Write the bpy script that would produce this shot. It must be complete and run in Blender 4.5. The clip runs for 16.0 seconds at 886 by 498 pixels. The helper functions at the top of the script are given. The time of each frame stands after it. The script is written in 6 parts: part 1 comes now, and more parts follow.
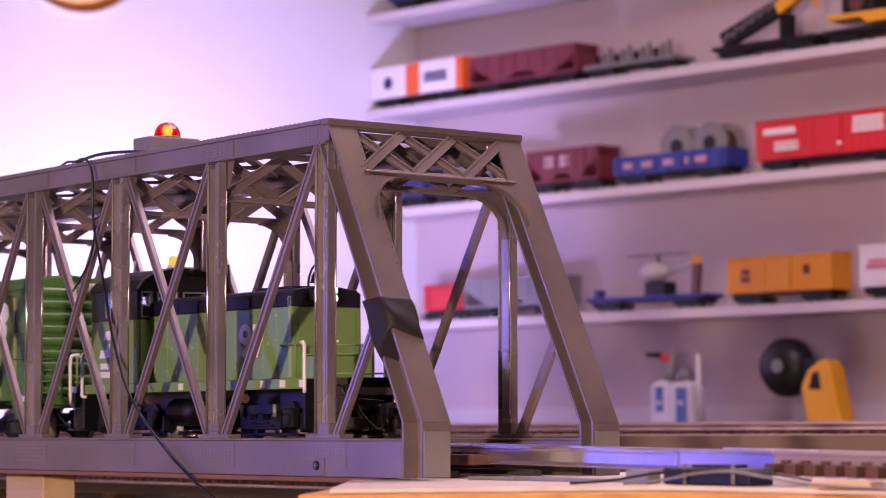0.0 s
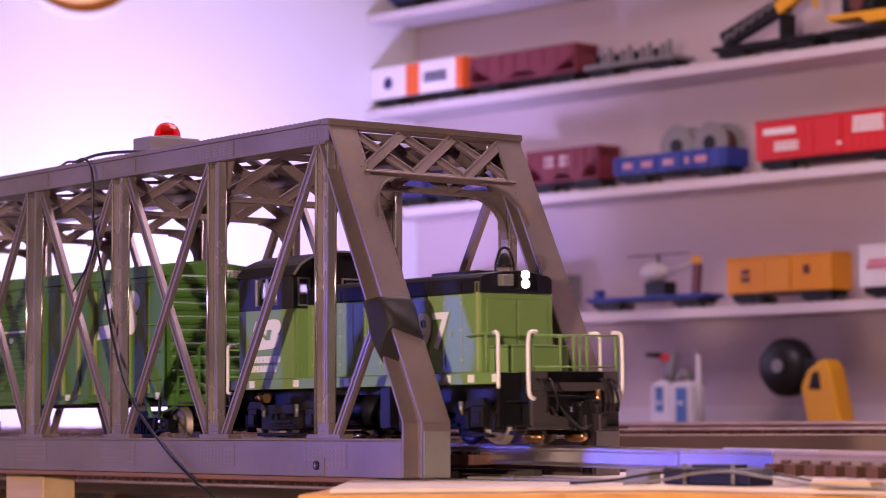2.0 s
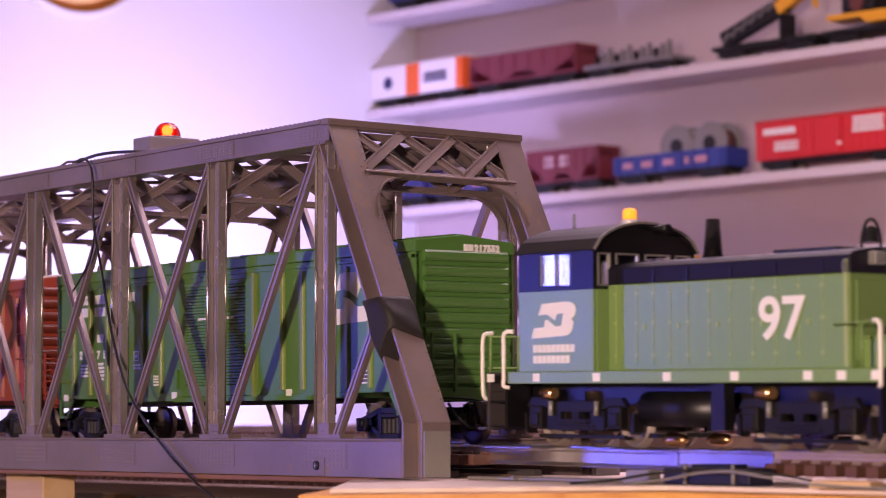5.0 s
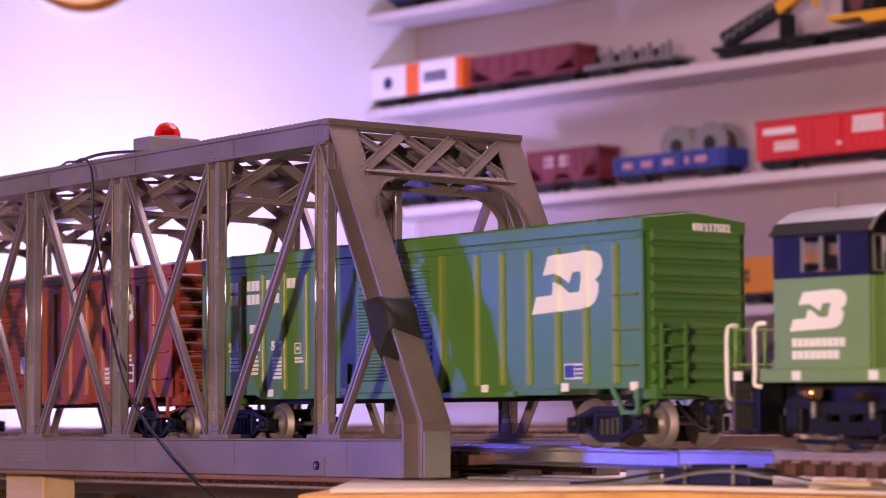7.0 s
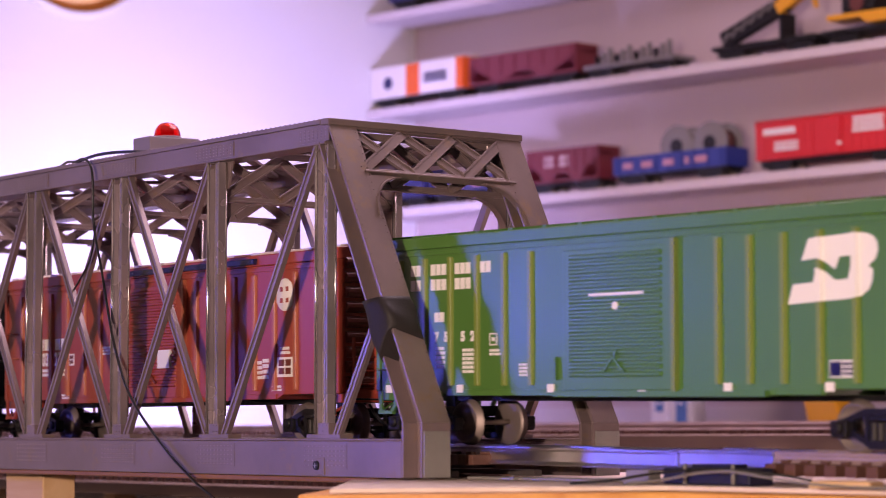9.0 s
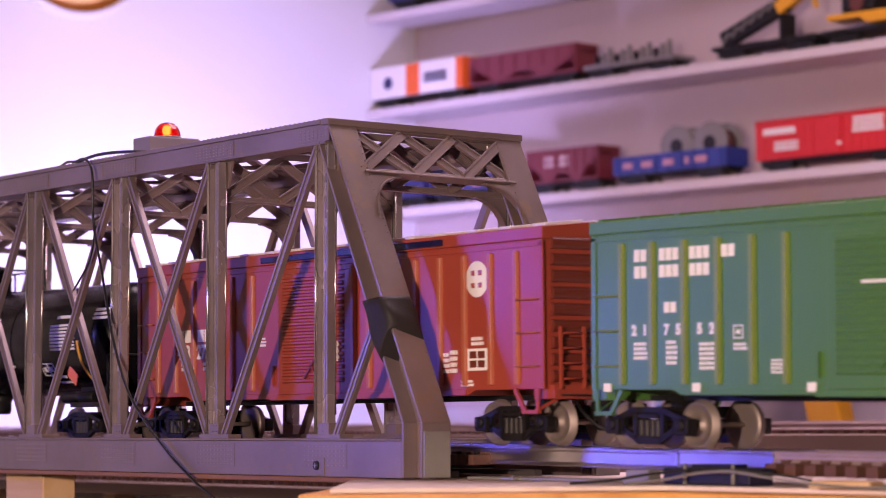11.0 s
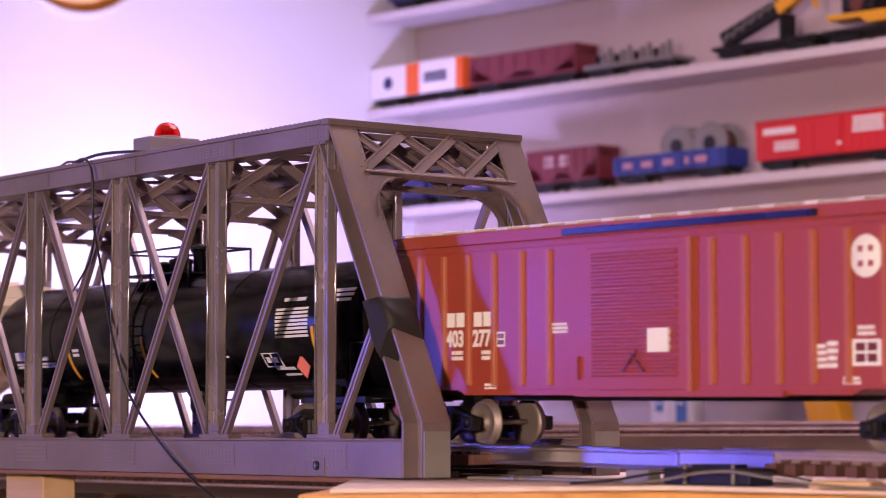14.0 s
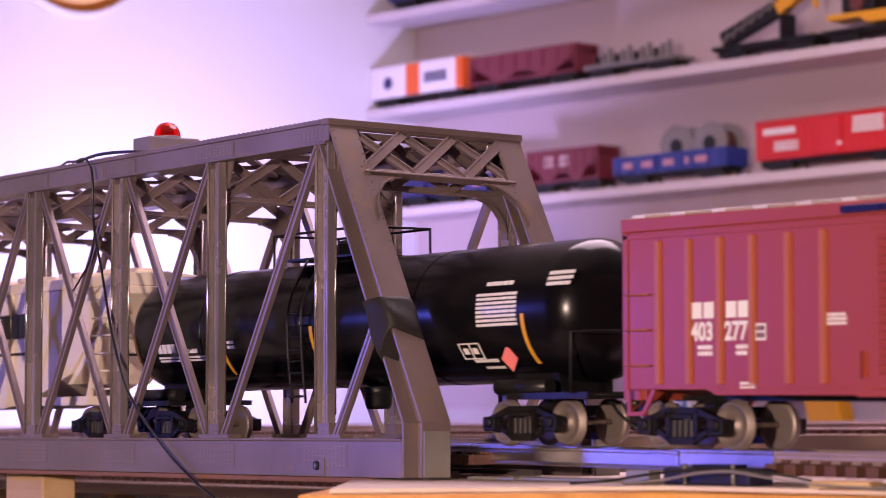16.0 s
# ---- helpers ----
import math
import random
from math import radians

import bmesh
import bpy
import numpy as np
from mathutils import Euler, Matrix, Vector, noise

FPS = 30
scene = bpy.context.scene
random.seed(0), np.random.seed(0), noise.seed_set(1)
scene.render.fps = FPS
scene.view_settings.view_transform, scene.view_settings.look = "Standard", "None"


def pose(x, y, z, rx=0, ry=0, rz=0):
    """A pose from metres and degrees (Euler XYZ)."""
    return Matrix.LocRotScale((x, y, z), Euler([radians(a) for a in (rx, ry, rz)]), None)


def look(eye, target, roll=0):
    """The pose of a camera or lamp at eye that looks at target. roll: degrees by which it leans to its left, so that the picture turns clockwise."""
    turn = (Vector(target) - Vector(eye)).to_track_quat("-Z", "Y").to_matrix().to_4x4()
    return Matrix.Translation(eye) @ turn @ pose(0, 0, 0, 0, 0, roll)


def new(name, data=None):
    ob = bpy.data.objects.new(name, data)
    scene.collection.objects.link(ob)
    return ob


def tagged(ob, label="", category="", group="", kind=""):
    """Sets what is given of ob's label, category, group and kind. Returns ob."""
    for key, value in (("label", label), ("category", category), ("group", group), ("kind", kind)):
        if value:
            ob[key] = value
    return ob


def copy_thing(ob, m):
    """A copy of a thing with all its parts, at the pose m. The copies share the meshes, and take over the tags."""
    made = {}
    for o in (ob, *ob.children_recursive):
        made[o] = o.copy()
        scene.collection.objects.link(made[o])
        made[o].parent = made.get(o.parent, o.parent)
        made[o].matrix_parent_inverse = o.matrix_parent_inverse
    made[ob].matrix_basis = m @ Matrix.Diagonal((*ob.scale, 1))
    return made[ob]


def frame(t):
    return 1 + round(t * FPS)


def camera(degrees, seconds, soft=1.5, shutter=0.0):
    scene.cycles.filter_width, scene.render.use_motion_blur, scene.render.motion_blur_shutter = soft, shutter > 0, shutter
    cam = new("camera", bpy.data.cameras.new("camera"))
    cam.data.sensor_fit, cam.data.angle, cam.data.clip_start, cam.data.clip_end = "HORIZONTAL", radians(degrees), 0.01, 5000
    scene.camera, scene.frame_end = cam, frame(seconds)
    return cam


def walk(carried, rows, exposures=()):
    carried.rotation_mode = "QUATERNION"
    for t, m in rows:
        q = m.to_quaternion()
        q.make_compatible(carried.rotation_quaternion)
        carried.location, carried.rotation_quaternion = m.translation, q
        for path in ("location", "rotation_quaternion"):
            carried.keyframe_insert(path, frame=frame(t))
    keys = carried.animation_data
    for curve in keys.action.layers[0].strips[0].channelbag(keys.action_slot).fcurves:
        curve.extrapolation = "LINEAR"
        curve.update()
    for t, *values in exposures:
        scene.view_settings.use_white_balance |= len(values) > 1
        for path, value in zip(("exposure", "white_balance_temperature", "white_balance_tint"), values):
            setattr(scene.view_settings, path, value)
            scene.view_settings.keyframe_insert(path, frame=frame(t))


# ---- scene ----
# world: x along the track (train runs towards +x), y away from the camera, z = 0 at the deck of the bridge
# ---- camera ----
EYE = Vector((1.2088, -1.1917, 0.0180))
AIM = Vector((-0.79591, 0.60172, 0.06676))
cam = camera(20.14, 16.0, soft=0.8, shutter=0.5)
cam.data.dof.use_dof = True
cam.data.dof.focus_distance = 2.26
cam.data.dof.aperture_fstop = 9.5
VIEW = look(EYE, EYE + AIM, -0.552)
walk(cam, [(0.0, VIEW), (16.0, VIEW)], exposures=[(0.0, 0.04), (16.0, 0.04)])

# ---- light ----
world = bpy.data.worlds.new("room_air")
scene.world = world
world.use_nodes = True
world.node_tree.nodes["Background"].inputs[0].default_value = (0.62, 0.50, 0.66, 1)
world.node_tree.nodes["Background"].inputs[1].default_value = 0.03


def area_lamp(name, eye, target, power, colour, size):
    data = bpy.data.lights.new(name, "AREA")
    data.energy, data.color, data.size = power, colour, size
    ob = new(name, data)
    ob.matrix_world = look(eye, target)
    return ob


def spot_lamp(name, eye, target, power, colour, degrees, radius, blend=0.5):
    data = bpy.data.lights.new(name, "SPOT")
    data.energy, data.color, data.spot_size, data.spot_blend, data.shadow_soft_size = power, colour, radians(degrees), blend, radius
    ob = new(name, data)
    ob.matrix_world = look(eye, target)
    return ob


# the room's own axes: x along the shelves, y towards the wall that carries them
ROOM = pose(-2.3524, 1.8743, 0, 0, 0, 6.6)


def in_room(x, y, z):
    return ROOM @ Vector((x, y, z))


# added overhead area lamp, a general fill with no fitting in view
area_lamp("overhead_fill_lamp", in_room(1.4, -1.25, 1.32), in_room(1.4, -1.25, 0), 30, (1.0, 0.70, 0.87), 1.0)
spot_lamp("warm_lamp", (1.03, -2.17, 0.20), (-0.75, 0.05, 0.10), 285, (1.0, 0.705, 0.60), 80, 0.05, 0.25)
spot_lamp("blue_lamp", (-2.00, -1.30, 0.22), (-0.45, 0.05, 0.12), 32.0, (0.13, 0.13, 1.0), 70, 0.09, 0.6)
spot_lamp("wall_lamp", in_room(-0.02, -0.64, 0.10), in_room(-0.6558, -0.52, 0.42), 57, (0.51, 0.42, 1.0), 150, 0.05, 1.0)

# ---- materials ----


def mat(name, colour, rough=0.5, metal=0.0, vary=0.12, grain=60.0, bump=0.04, wear=None, rough_vary=0.15, coat=0.0, spec=0.5, island=0.0):
    """A painted, plastic, wooden or metal surface: colour with blotches and fine grain, uneven gloss, light relief."""
    m = bpy.data.materials.new(name)
    m.use_nodes = True
    nt = m.node_tree
    bsdf = nt.nodes["Principled BSDF"]
    link = nt.links.new

    def node(kind, **values):
        n = nt.nodes.new(kind)
        for k, v in values.items():
            n.inputs[k].default_value = v
        return n
    where = node("ShaderNodeTexCoord")
    big = node("ShaderNodeTexNoise", Scale=grain * 0.18, Detail=4.0, Roughness=0.6)
    fine = node("ShaderNodeTexNoise", Scale=grain * 4.0, Detail=3.0)
    link(where.outputs["Object"], big.inputs["Vector"])
    link(where.outputs["Object"], fine.inputs["Vector"])
    ramp = nt.nodes.new("ShaderNodeMapRange")
    ramp.inputs["From Min"].default_value, ramp.inputs["From Max"].default_value = 0.3, 0.7
    ramp.inputs["To Min"].default_value, ramp.inputs["To Max"].default_value = 1 - vary, 1 + vary
    link(big.outputs[0], ramp.inputs[0])
    tone = nt.nodes.new("ShaderNodeVectorMath")
    tone.operation = "SCALE"
    tone.inputs[0].default_value = colour
    link(ramp.outputs[0], tone.inputs["Scale"])
    out = tone.outputs[0]
    if wear:
        edge = nt.nodes.new("ShaderNodeMapRange")
        edge.inputs["From Min"].default_value, edge.inputs["From Max"].default_value = wear[3], wear[3] + 0.12
        spots = node("ShaderNodeTexNoise", Scale=grain * 0.7, Detail=6.0, Roughness=0.7)
        link(where.outputs["Object"], spots.inputs["Vector"])
        link(spots.outputs[0], edge.inputs[0])
        mix = nt.nodes.new("ShaderNodeMix")
        mix.data_type = "RGBA"
        mix.inputs[7].default_value = (*wear[:3], 1)
        link(edge.outputs[0], mix.inputs[0])
        link(out, mix.inputs[6])
        out = mix.outputs[2]
    link(out, bsdf.inputs["Base Color"])
    gloss = nt.nodes.new("ShaderNodeMapRange")
    gloss.inputs["To Min"].default_value, gloss.inputs["To Max"].default_value = max(0.03, rough - rough_vary), min(1, rough + rough_vary)
    link(big.outputs[0], gloss.inputs[0])
    link(gloss.outputs[0], bsdf.inputs["Roughness"])
    bsdf.inputs["Metallic"].default_value = metal
    bsdf.inputs["Coat Weight"].default_value = coat
    bsdf.inputs["Specular IOR Level"].default_value = spec
    if bump:
        rel = nt.nodes.new("ShaderNodeBump")
        rel.inputs["Strength"].default_value, rel.inputs["Distance"].default_value = bump, 0.002
        link(fine.outputs[0], rel.inputs["Height"])
        link(rel.outputs[0], bsdf.inputs["Normal"])
    return m


def wood(name, dark, light, scale=26.0, rough=0.55):
    m = mat(name, light, rough, bump=0.1)
    nt = m.node_tree
    where = nt.nodes.new("ShaderNodeTexCoord")
    stretch = nt.nodes.new("ShaderNodeMapping")
    stretch.inputs["Scale"].default_value = (0.12, 1.0, 1.0)
    rings = nt.nodes.new("ShaderNodeTexNoise")
    rings.inputs["Scale"].default_value, rings.inputs["Detail"].default_value, rings.inputs["Distortion"].default_value = scale, 6.0, 1.2
    ramp = nt.nodes.new("ShaderNodeValToRGB")
    ramp.color_ramp.elements[0].position, ramp.color_ramp.elements[1].position = 0.32, 0.68
    ramp.color_ramp.elements[0].color, ramp.color_ramp.elements[1].color = (*dark, 1), (*light, 1)
    nt.links.new(where.outputs["Object"], stretch.inputs["Vector"])
    nt.links.new(stretch.outputs[0], rings.inputs["Vector"])
    nt.links.new(rings.outputs[0], ramp.inputs[0])
    nt.links.new(ramp.outputs[0], nt.nodes["Principled BSDF"].inputs["Base Color"])
    return m


def glow(name, colour, strength):
    m = bpy.data.materials.new(name)
    m.use_nodes = True
    b = m.node_tree.nodes["Principled BSDF"]
    b.inputs["Base Color"].default_value = (*colour, 1)
    b.inputs["Emission Color"].default_value = (*colour, 1)
    b.inputs["Emission Strength"].default_value = strength
    return m


def clear(name, colour, rough=0.05):
    m = bpy.data.materials.new(name)
    m.use_nodes = True
    b = m.node_tree.nodes["Principled BSDF"]
    b.inputs["Base Color"].default_value = (*colour, 1)
    b.inputs["Roughness"].default_value = rough
    b.inputs["Transmission Weight"].default_value = 1.0
    return m


BRIDGE = mat("bridge_grey_paint", (0.198, 0.151, 0.150), 0.33, 0.28, 0.20, 50, 0.05, (0.225, 0.158, 0.11, 0.56))
# lighter glossy metal for the added beads that draw the post-edge highlights
BRIDGE_BEAD = mat("bridge_edge_highlight", (0.55, 0.50, 0.47), 0.20, 0.9, 0.10, 50, 0.02)
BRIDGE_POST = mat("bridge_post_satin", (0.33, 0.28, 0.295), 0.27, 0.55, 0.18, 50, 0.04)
BRIDGE_PLATE = mat("bridge_rivet_paint", (0.36, 0.30, 0.31), 0.34, 0.3, 0.10, 50, 0.03)
PLANK = wood("plank_dark", (0.16, 0.07, 0.03), (0.28, 0.13, 0.06))
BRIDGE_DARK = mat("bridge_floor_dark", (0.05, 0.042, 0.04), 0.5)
FOOT = mat("bare_casting", (0.30, 0.29, 0.27), 0.42, 0.5, 0.15, 70, 0.08)
TAPE = mat("black_tape", (0.022, 0.019, 0.019), 0.55, 0, 0.25, 90, 0.12, spec=0.25)
BLACK = mat("black_plastic", (0.009, 0.009, 0.010), 0.40, 0, 0.2, 90, 0.05, spec=0.3)
CABLE = mat("cable_black", (0.01, 0.01, 0.011), 0.35)
STEEL = mat("rail_steel", (0.70, 0.66, 0.66), 0.30, 1.0, 0.15, 40, 0.06)
RUST = mat("rail_brown", (0.46, 0.35, 0.34), 0.38, 0.5, 0.2, 60, 0.08)
WHEEL = mat("wheel_steel", (0.25, 0.205, 0.18), 0.48, 0.6, 0.12, 60, 0.03)
BRASS = mat("brass_contact", (0.75, 0.46, 0.22), 0.25, 1.0)
TIE = mat("tie_brown_plastic", (0.095, 0.042, 0.030), 0.55, 0, 0.2, 60, 0.1)
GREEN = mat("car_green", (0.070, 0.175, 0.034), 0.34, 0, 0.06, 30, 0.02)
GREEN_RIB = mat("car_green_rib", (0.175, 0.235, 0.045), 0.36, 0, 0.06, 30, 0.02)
LOCO_GREEN = mat("loco_green", (0.172, 0.280, 0.085), 0.34, 0, 0.05, 30, 0.02)
LOCO_BLACK = mat("loco_black", (0.007, 0.006, 0.008), 0.36, 0, 0.1, 40, 0.02, spec=0.4)
RED = mat("car_red", (0.30, 0.050, 0.030), 0.36, 0, 0.06, 30, 0.02)
# darker copy of the red; on the boxcar ends it stands for shade
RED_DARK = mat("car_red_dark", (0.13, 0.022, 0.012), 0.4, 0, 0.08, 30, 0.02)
TANK = mat("tank_black", (0.004, 0.0038, 0.005), 0.22, 0, 0.1, 20, 0.01, spec=0.24)
CREAM = mat("hopper_cream", (0.86, 0.76, 0.64), 0.42, 0, 0.08, 30, 0.03)
WHITE = mat("lettering_white", (0.80, 0.78, 0.76), 0.5, 0, 0.03, 60, 0.0)
HANDRAIL = mat("handrail_white", (0.82, 0.79, 0.72), 0.35, 0, 0.03)
YELLOW = mat("stripe_yellow", (0.72, 0.36, 0.03), 0.45)
PINK = mat("placard_pink", (0.85, 0.22, 0.20), 0.45)
BLUE_BLACK = mat("blue_black", (0.007, 0.007, 0.050), 0.26)
GALV = mat("roof_light", (0.70, 0.66, 0.66), 0.4, 0.2)
BOX_GREY = mat("beacon_grey", (0.20, 0.17, 0.21), 0.5, 0, 0.05)
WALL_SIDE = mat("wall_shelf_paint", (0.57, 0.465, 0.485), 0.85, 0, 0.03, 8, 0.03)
# for the walls out of view, dark so that little light bounces back
WALL_DARK = mat("wall_unseen_dark", (0.13, 0.105, 0.115), 0.85, 0, 0.03, 8, 0.03)
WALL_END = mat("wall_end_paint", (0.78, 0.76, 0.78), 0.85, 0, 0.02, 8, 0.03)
SHELF = mat("shelf_white", (0.62, 0.55, 0.57), 0.5, 0, 0.04, 12, 0.03)
BENCH = wood("bench_pine", (0.62, 0.40, 0.20), (0.74, 0.52, 0.30))
BENCH_TOP = wood("bench_pale", (0.66, 0.52, 0.44), (0.78, 0.66, 0.58))
BENCH_EDGE = wood("bench_orange", (0.60, 0.26, 0.06), (0.78, 0.40, 0.10))
LAYOUT = mat("layout_top", (0.20, 0.14, 0.11), 0.7, 0, 0.2, 14, 0.1)
CARPET = mat("floor_grey", (0.16, 0.14, 0.15), 0.9, 0, 0.1, 20, 0.1)
LAMP_WHITE = glow("headlight_glow", (1.0, 0.97, 1.0), 9.0)
LAMP_AMBER = glow("amber_glow", (1.0, 0.30, 0.02), 1.3)
DOME_RED = clear("beacon_red", (0.88, 0.035, 0.045), 0.04)
FLASH = glow("beacon_flash", (1.0, 0.62, 0.06), 70.0)

# ---- mesh tools ----


class Shape:
    """Gathers boxes, bars, tubes and extrusions into one bmesh."""

    def __init__(self):
        self.bm = bmesh.new()

    def hexa(self, pts):
        v = [self.bm.verts.new(p) for p in pts]
        for q in ((3, 2, 1, 0), (4, 5, 6, 7), (0, 1, 5, 4), (1, 2, 6, 5), (2, 3, 7, 6), (3, 0, 4, 7)):
            self.bm.faces.new([v[i] for i in q])
        return self

    def box(self, x0, x1, y0, y1, z0, z1):
        return self.hexa([(x0, y0, z0), (x1, y0, z0), (x1, y1, z0), (x0, y1, z0), (x0, y0, z1), (x1, y0, z1), (x1, y1, z1), (x0, y1, z1)])

    def bar(self, a, b, w, h, side=(0, 1, 0)):
        """A straight bar from a to b; w across in the direction of side, h in the third."""
        a, b, s = Vector(a), Vector(b), Vector(side).normalized()
        t = (b - a).cross(s).normalized() * h / 2
        s = s * w / 2
        return self.hexa([a - s - t, a + s - t, a + s + t, a - s + t, b - s - t, b + s - t, b + s + t, b - s + t])

    def prism(self, outline, lift):
        """A flat outline (list of points in order) pushed along the vector lift."""
        lo = [self.bm.verts.new(p) for p in outline]
        hi = [self.bm.verts.new(Vector(p) + Vector(lift)) for p in outline]
        n = len(lo)
        self.bm.faces.new(lo[::-1])
        self.bm.faces.new(hi)
        for i in range(n):
            self.bm.faces.new((lo[i], lo[(i + 1) % n], hi[(i + 1) % n], hi[i]))
        return self

    def tube(self, a, b, r0, r1=None, seg=14):
        a, b = Vector(a), Vector(b)
        r1 = r0 if r1 is None else r1
        d = (b - a).normalized()
        s = d.orthogonal().normalized()
        t = d.cross(s)
        ring = [math.cos(i * math.tau / seg) * s + math.sin(i * math.tau / seg) * t for i in range(seg)]
        lo = [self.bm.verts.new(a + q * r0) for q in ring]
        hi = [self.bm.verts.new(b + q * r1) for q in ring]
        self.bm.faces.new(lo[::-1])
        self.bm.faces.new(hi)
        for i in range(seg):
            self.bm.faces.new((lo[i], lo[(i + 1) % seg], hi[(i + 1) % seg], hi[i])).smooth = True
        return self

    def lathe(self, profile, axis="z", centre=(0, 0, 0), seg=24, arc=math.tau, ring=False):
        """Turns (distance, height) pairs about an axis; ring: an open ring, else both ends are capped."""
        c = Vector(centre)

        def at(r, h, a):
            u, v = r * math.cos(a), r * math.sin(a)
            return c + Vector({"z": (u, v, h), "x": (h, u, v), "y": (u, h, v)}[axis])
        rows = [[self.bm.verts.new(at(r, h, arc * i / seg)) for i in range(seg)] for r, h in profile]
        for lo, hi in zip(rows, rows[1:] + (rows[:1] if ring else [])):
            for i in range(seg):
                self.bm.faces.new((lo[i], lo[(i + 1) % seg], hi[(i + 1) % seg], hi[i])).smooth = True
        if not ring:
            self.bm.faces.new(rows[0][::-1])
            self.bm.faces.new(rows[-1])
        return self

    def wire(self, points, r, seg=6):
        """A bent rod along points."""
        pts = [Vector(p) for p in points]
        rows = []
        side = None
        for i, p in enumerate(pts):
            d = (pts[min(i + 1, len(pts) - 1)] - pts[max(i - 1, 0)]).normalized()
            side = d.orthogonal().normalized() if side is None else (side - d * side.dot(d)).normalized()
            up = d.cross(side)
            rows.append([self.bm.verts.new(p + r * (math.cos(k * math.tau / seg) * side + math.sin(k * math.tau / seg) * up)) for k in range(seg)])
        for lo, hi in zip(rows, rows[1:]):
            for k in range(seg):
                self.bm.faces.new((lo[k], lo[(k + 1) % seg], hi[(k + 1) % seg], hi[k])).smooth = True
        self.bm.faces.new(rows[0][::-1])
        self.bm.faces.new(rows[-1])
        return self


def bend(points, n=6):
    """A smooth line through points (Catmull-Rom)."""
    p = [Vector(q) for q in points]
    p = [2 * p[0] - p[1]] + p + [2 * p[-1] - p[-2]]
    out = []
    for a, b, c, d in zip(p, p[1:], p[2:], p[3:]):
        for i in range(n):
            t = i / n
            out.append(0.5 * (2 * b + (c - a) * t + (2 * a - 5 * b + 4 * c - d) * t * t + (3 * b - a - 3 * c + d) * t ** 3))
    return out + [p[-2]]


def part(name, shape, material, parent=None, label="", bevel=0.0, at=None, kind=""):
    me = bpy.data.meshes.new(name)
    bmesh.ops.recalc_face_normals(shape.bm, faces=shape.bm.faces)
    shape.bm.to_mesh(me)
    shape.bm.free()
    me.materials.append(material)
    ob = new(name, me)
    if parent:
        ob.parent = parent
    if at is not None:
        ob.matrix_local = at if isinstance(at, Matrix) else Matrix.Translation(at)
    if bevel:
        b = ob.modifiers.new("bevel", "BEVEL")
        b.width, b.segments, b.limit_method, b.angle_limit = bevel, 2, "ANGLE", radians(40)
    return tagged(ob, label, kind=kind)


def again(ob, parent, at):
    """Another object on the same mesh."""
    twin = ob.copy()
    scene.collection.objects.link(twin)
    twin.parent = parent
    twin.matrix_local = at
    return twin


def thing(name, label, category, at=None, group="", kind=""):
    ob = new(name)
    ob.empty_display_size = 0.02
    if at is not None:
        ob.matrix_world = at
    return tagged(ob, label, category, group, kind)


def letters(name, text, height, material, parent, at, label="", squeeze=1.0, bold=0.0006):
    """Raised lettering, its lower left corner at the pose."""
    cu = bpy.data.curves.new(name, "FONT")
    cu.body, cu.size, cu.extrude, cu.offset = text, height * 1.38, 0.00025, bold
    ob = bpy.data.objects.new(name, cu)
    scene.collection.objects.link(ob)
    bpy.context.view_layer.update()
    me = bpy.data.meshes.new_from_object(ob.evaluated_get(bpy.context.evaluated_depsgraph_get()))
    bpy.data.objects.remove(ob)
    me.transform(Matrix.Diagonal((squeeze, 1, 1, 1)))
    me.materials.clear()
    me.materials.append(material)
    out = new(name, me)
    out.parent = parent
    out.matrix_local = at
    return tagged(out, label)


# ---- the room ----
SHELF_DEEP, X_END, ROOM_R, ROOM_F, CEIL, FLOOR = 0.1376, -0.6558, 4.6, -4.8, 1.35, -1.05
room = Matrix(ROOM)


def slab(name, x0, x1, y0, y1, z0, z1, material, label, category):
    ob = part(name, Shape().box(x0, x1, y0, y1, z0, z1), material)
    ob.matrix_world = room
    return tagged(ob, label, category, kind="structure")


slab("wall_north", X_END - 0.1, ROOM_R, SHELF_DEEP, SHELF_DEEP + 0.1, FLOOR, CEIL, WALL_SIDE, "matt pale mauve-grey painted wall behind the shelves", "wall")
# the west wall has an opening through which the train comes in
HOLE = (-1.80, -1.60, -0.040, 0.230)
west = Shape()
west.box(X_END - 0.1, X_END, ROOM_F, HOLE[0], FLOOR, CEIL)
west.box(X_END - 0.1, X_END, HOLE[1], SHELF_DEEP, FLOOR, CEIL)
west.box(X_END - 0.1, X_END, HOLE[0], HOLE[1], FLOOR, HOLE[2])
west.box(X_END - 0.1, X_END, HOLE[0], HOLE[1], HOLE[3], CEIL)
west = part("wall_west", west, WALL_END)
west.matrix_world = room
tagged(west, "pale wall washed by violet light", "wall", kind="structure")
tunnel = Shape()
tunnel.box(X_END - 1.5, X_END - 0.1, HOLE[0] - 0.25, HOLE[1] + 0.25, HOLE[2] - 0.02, HOLE[2])
tunnel.box(X_END - 1.5, X_END - 0.1, HOLE[0] - 0.25, HOLE[1] + 0.25, HOLE[3], HOLE[3] + 0.02)
tunnel.box(X_END - 1.5, X_END - 0.1, HOLE[0] - 0.27, HOLE[0] - 0.25, HOLE[2] - 0.02, HOLE[3] + 0.02)
tunnel.box(X_END - 1.5, X_END - 0.1, HOLE[1] + 0.25, HOLE[1] + 0.27, HOLE[2] - 0.02, HOLE[3] + 0.02)
tunnel = part("wall_tunnel", tunnel, CARPET)
tunnel.matrix_world = room
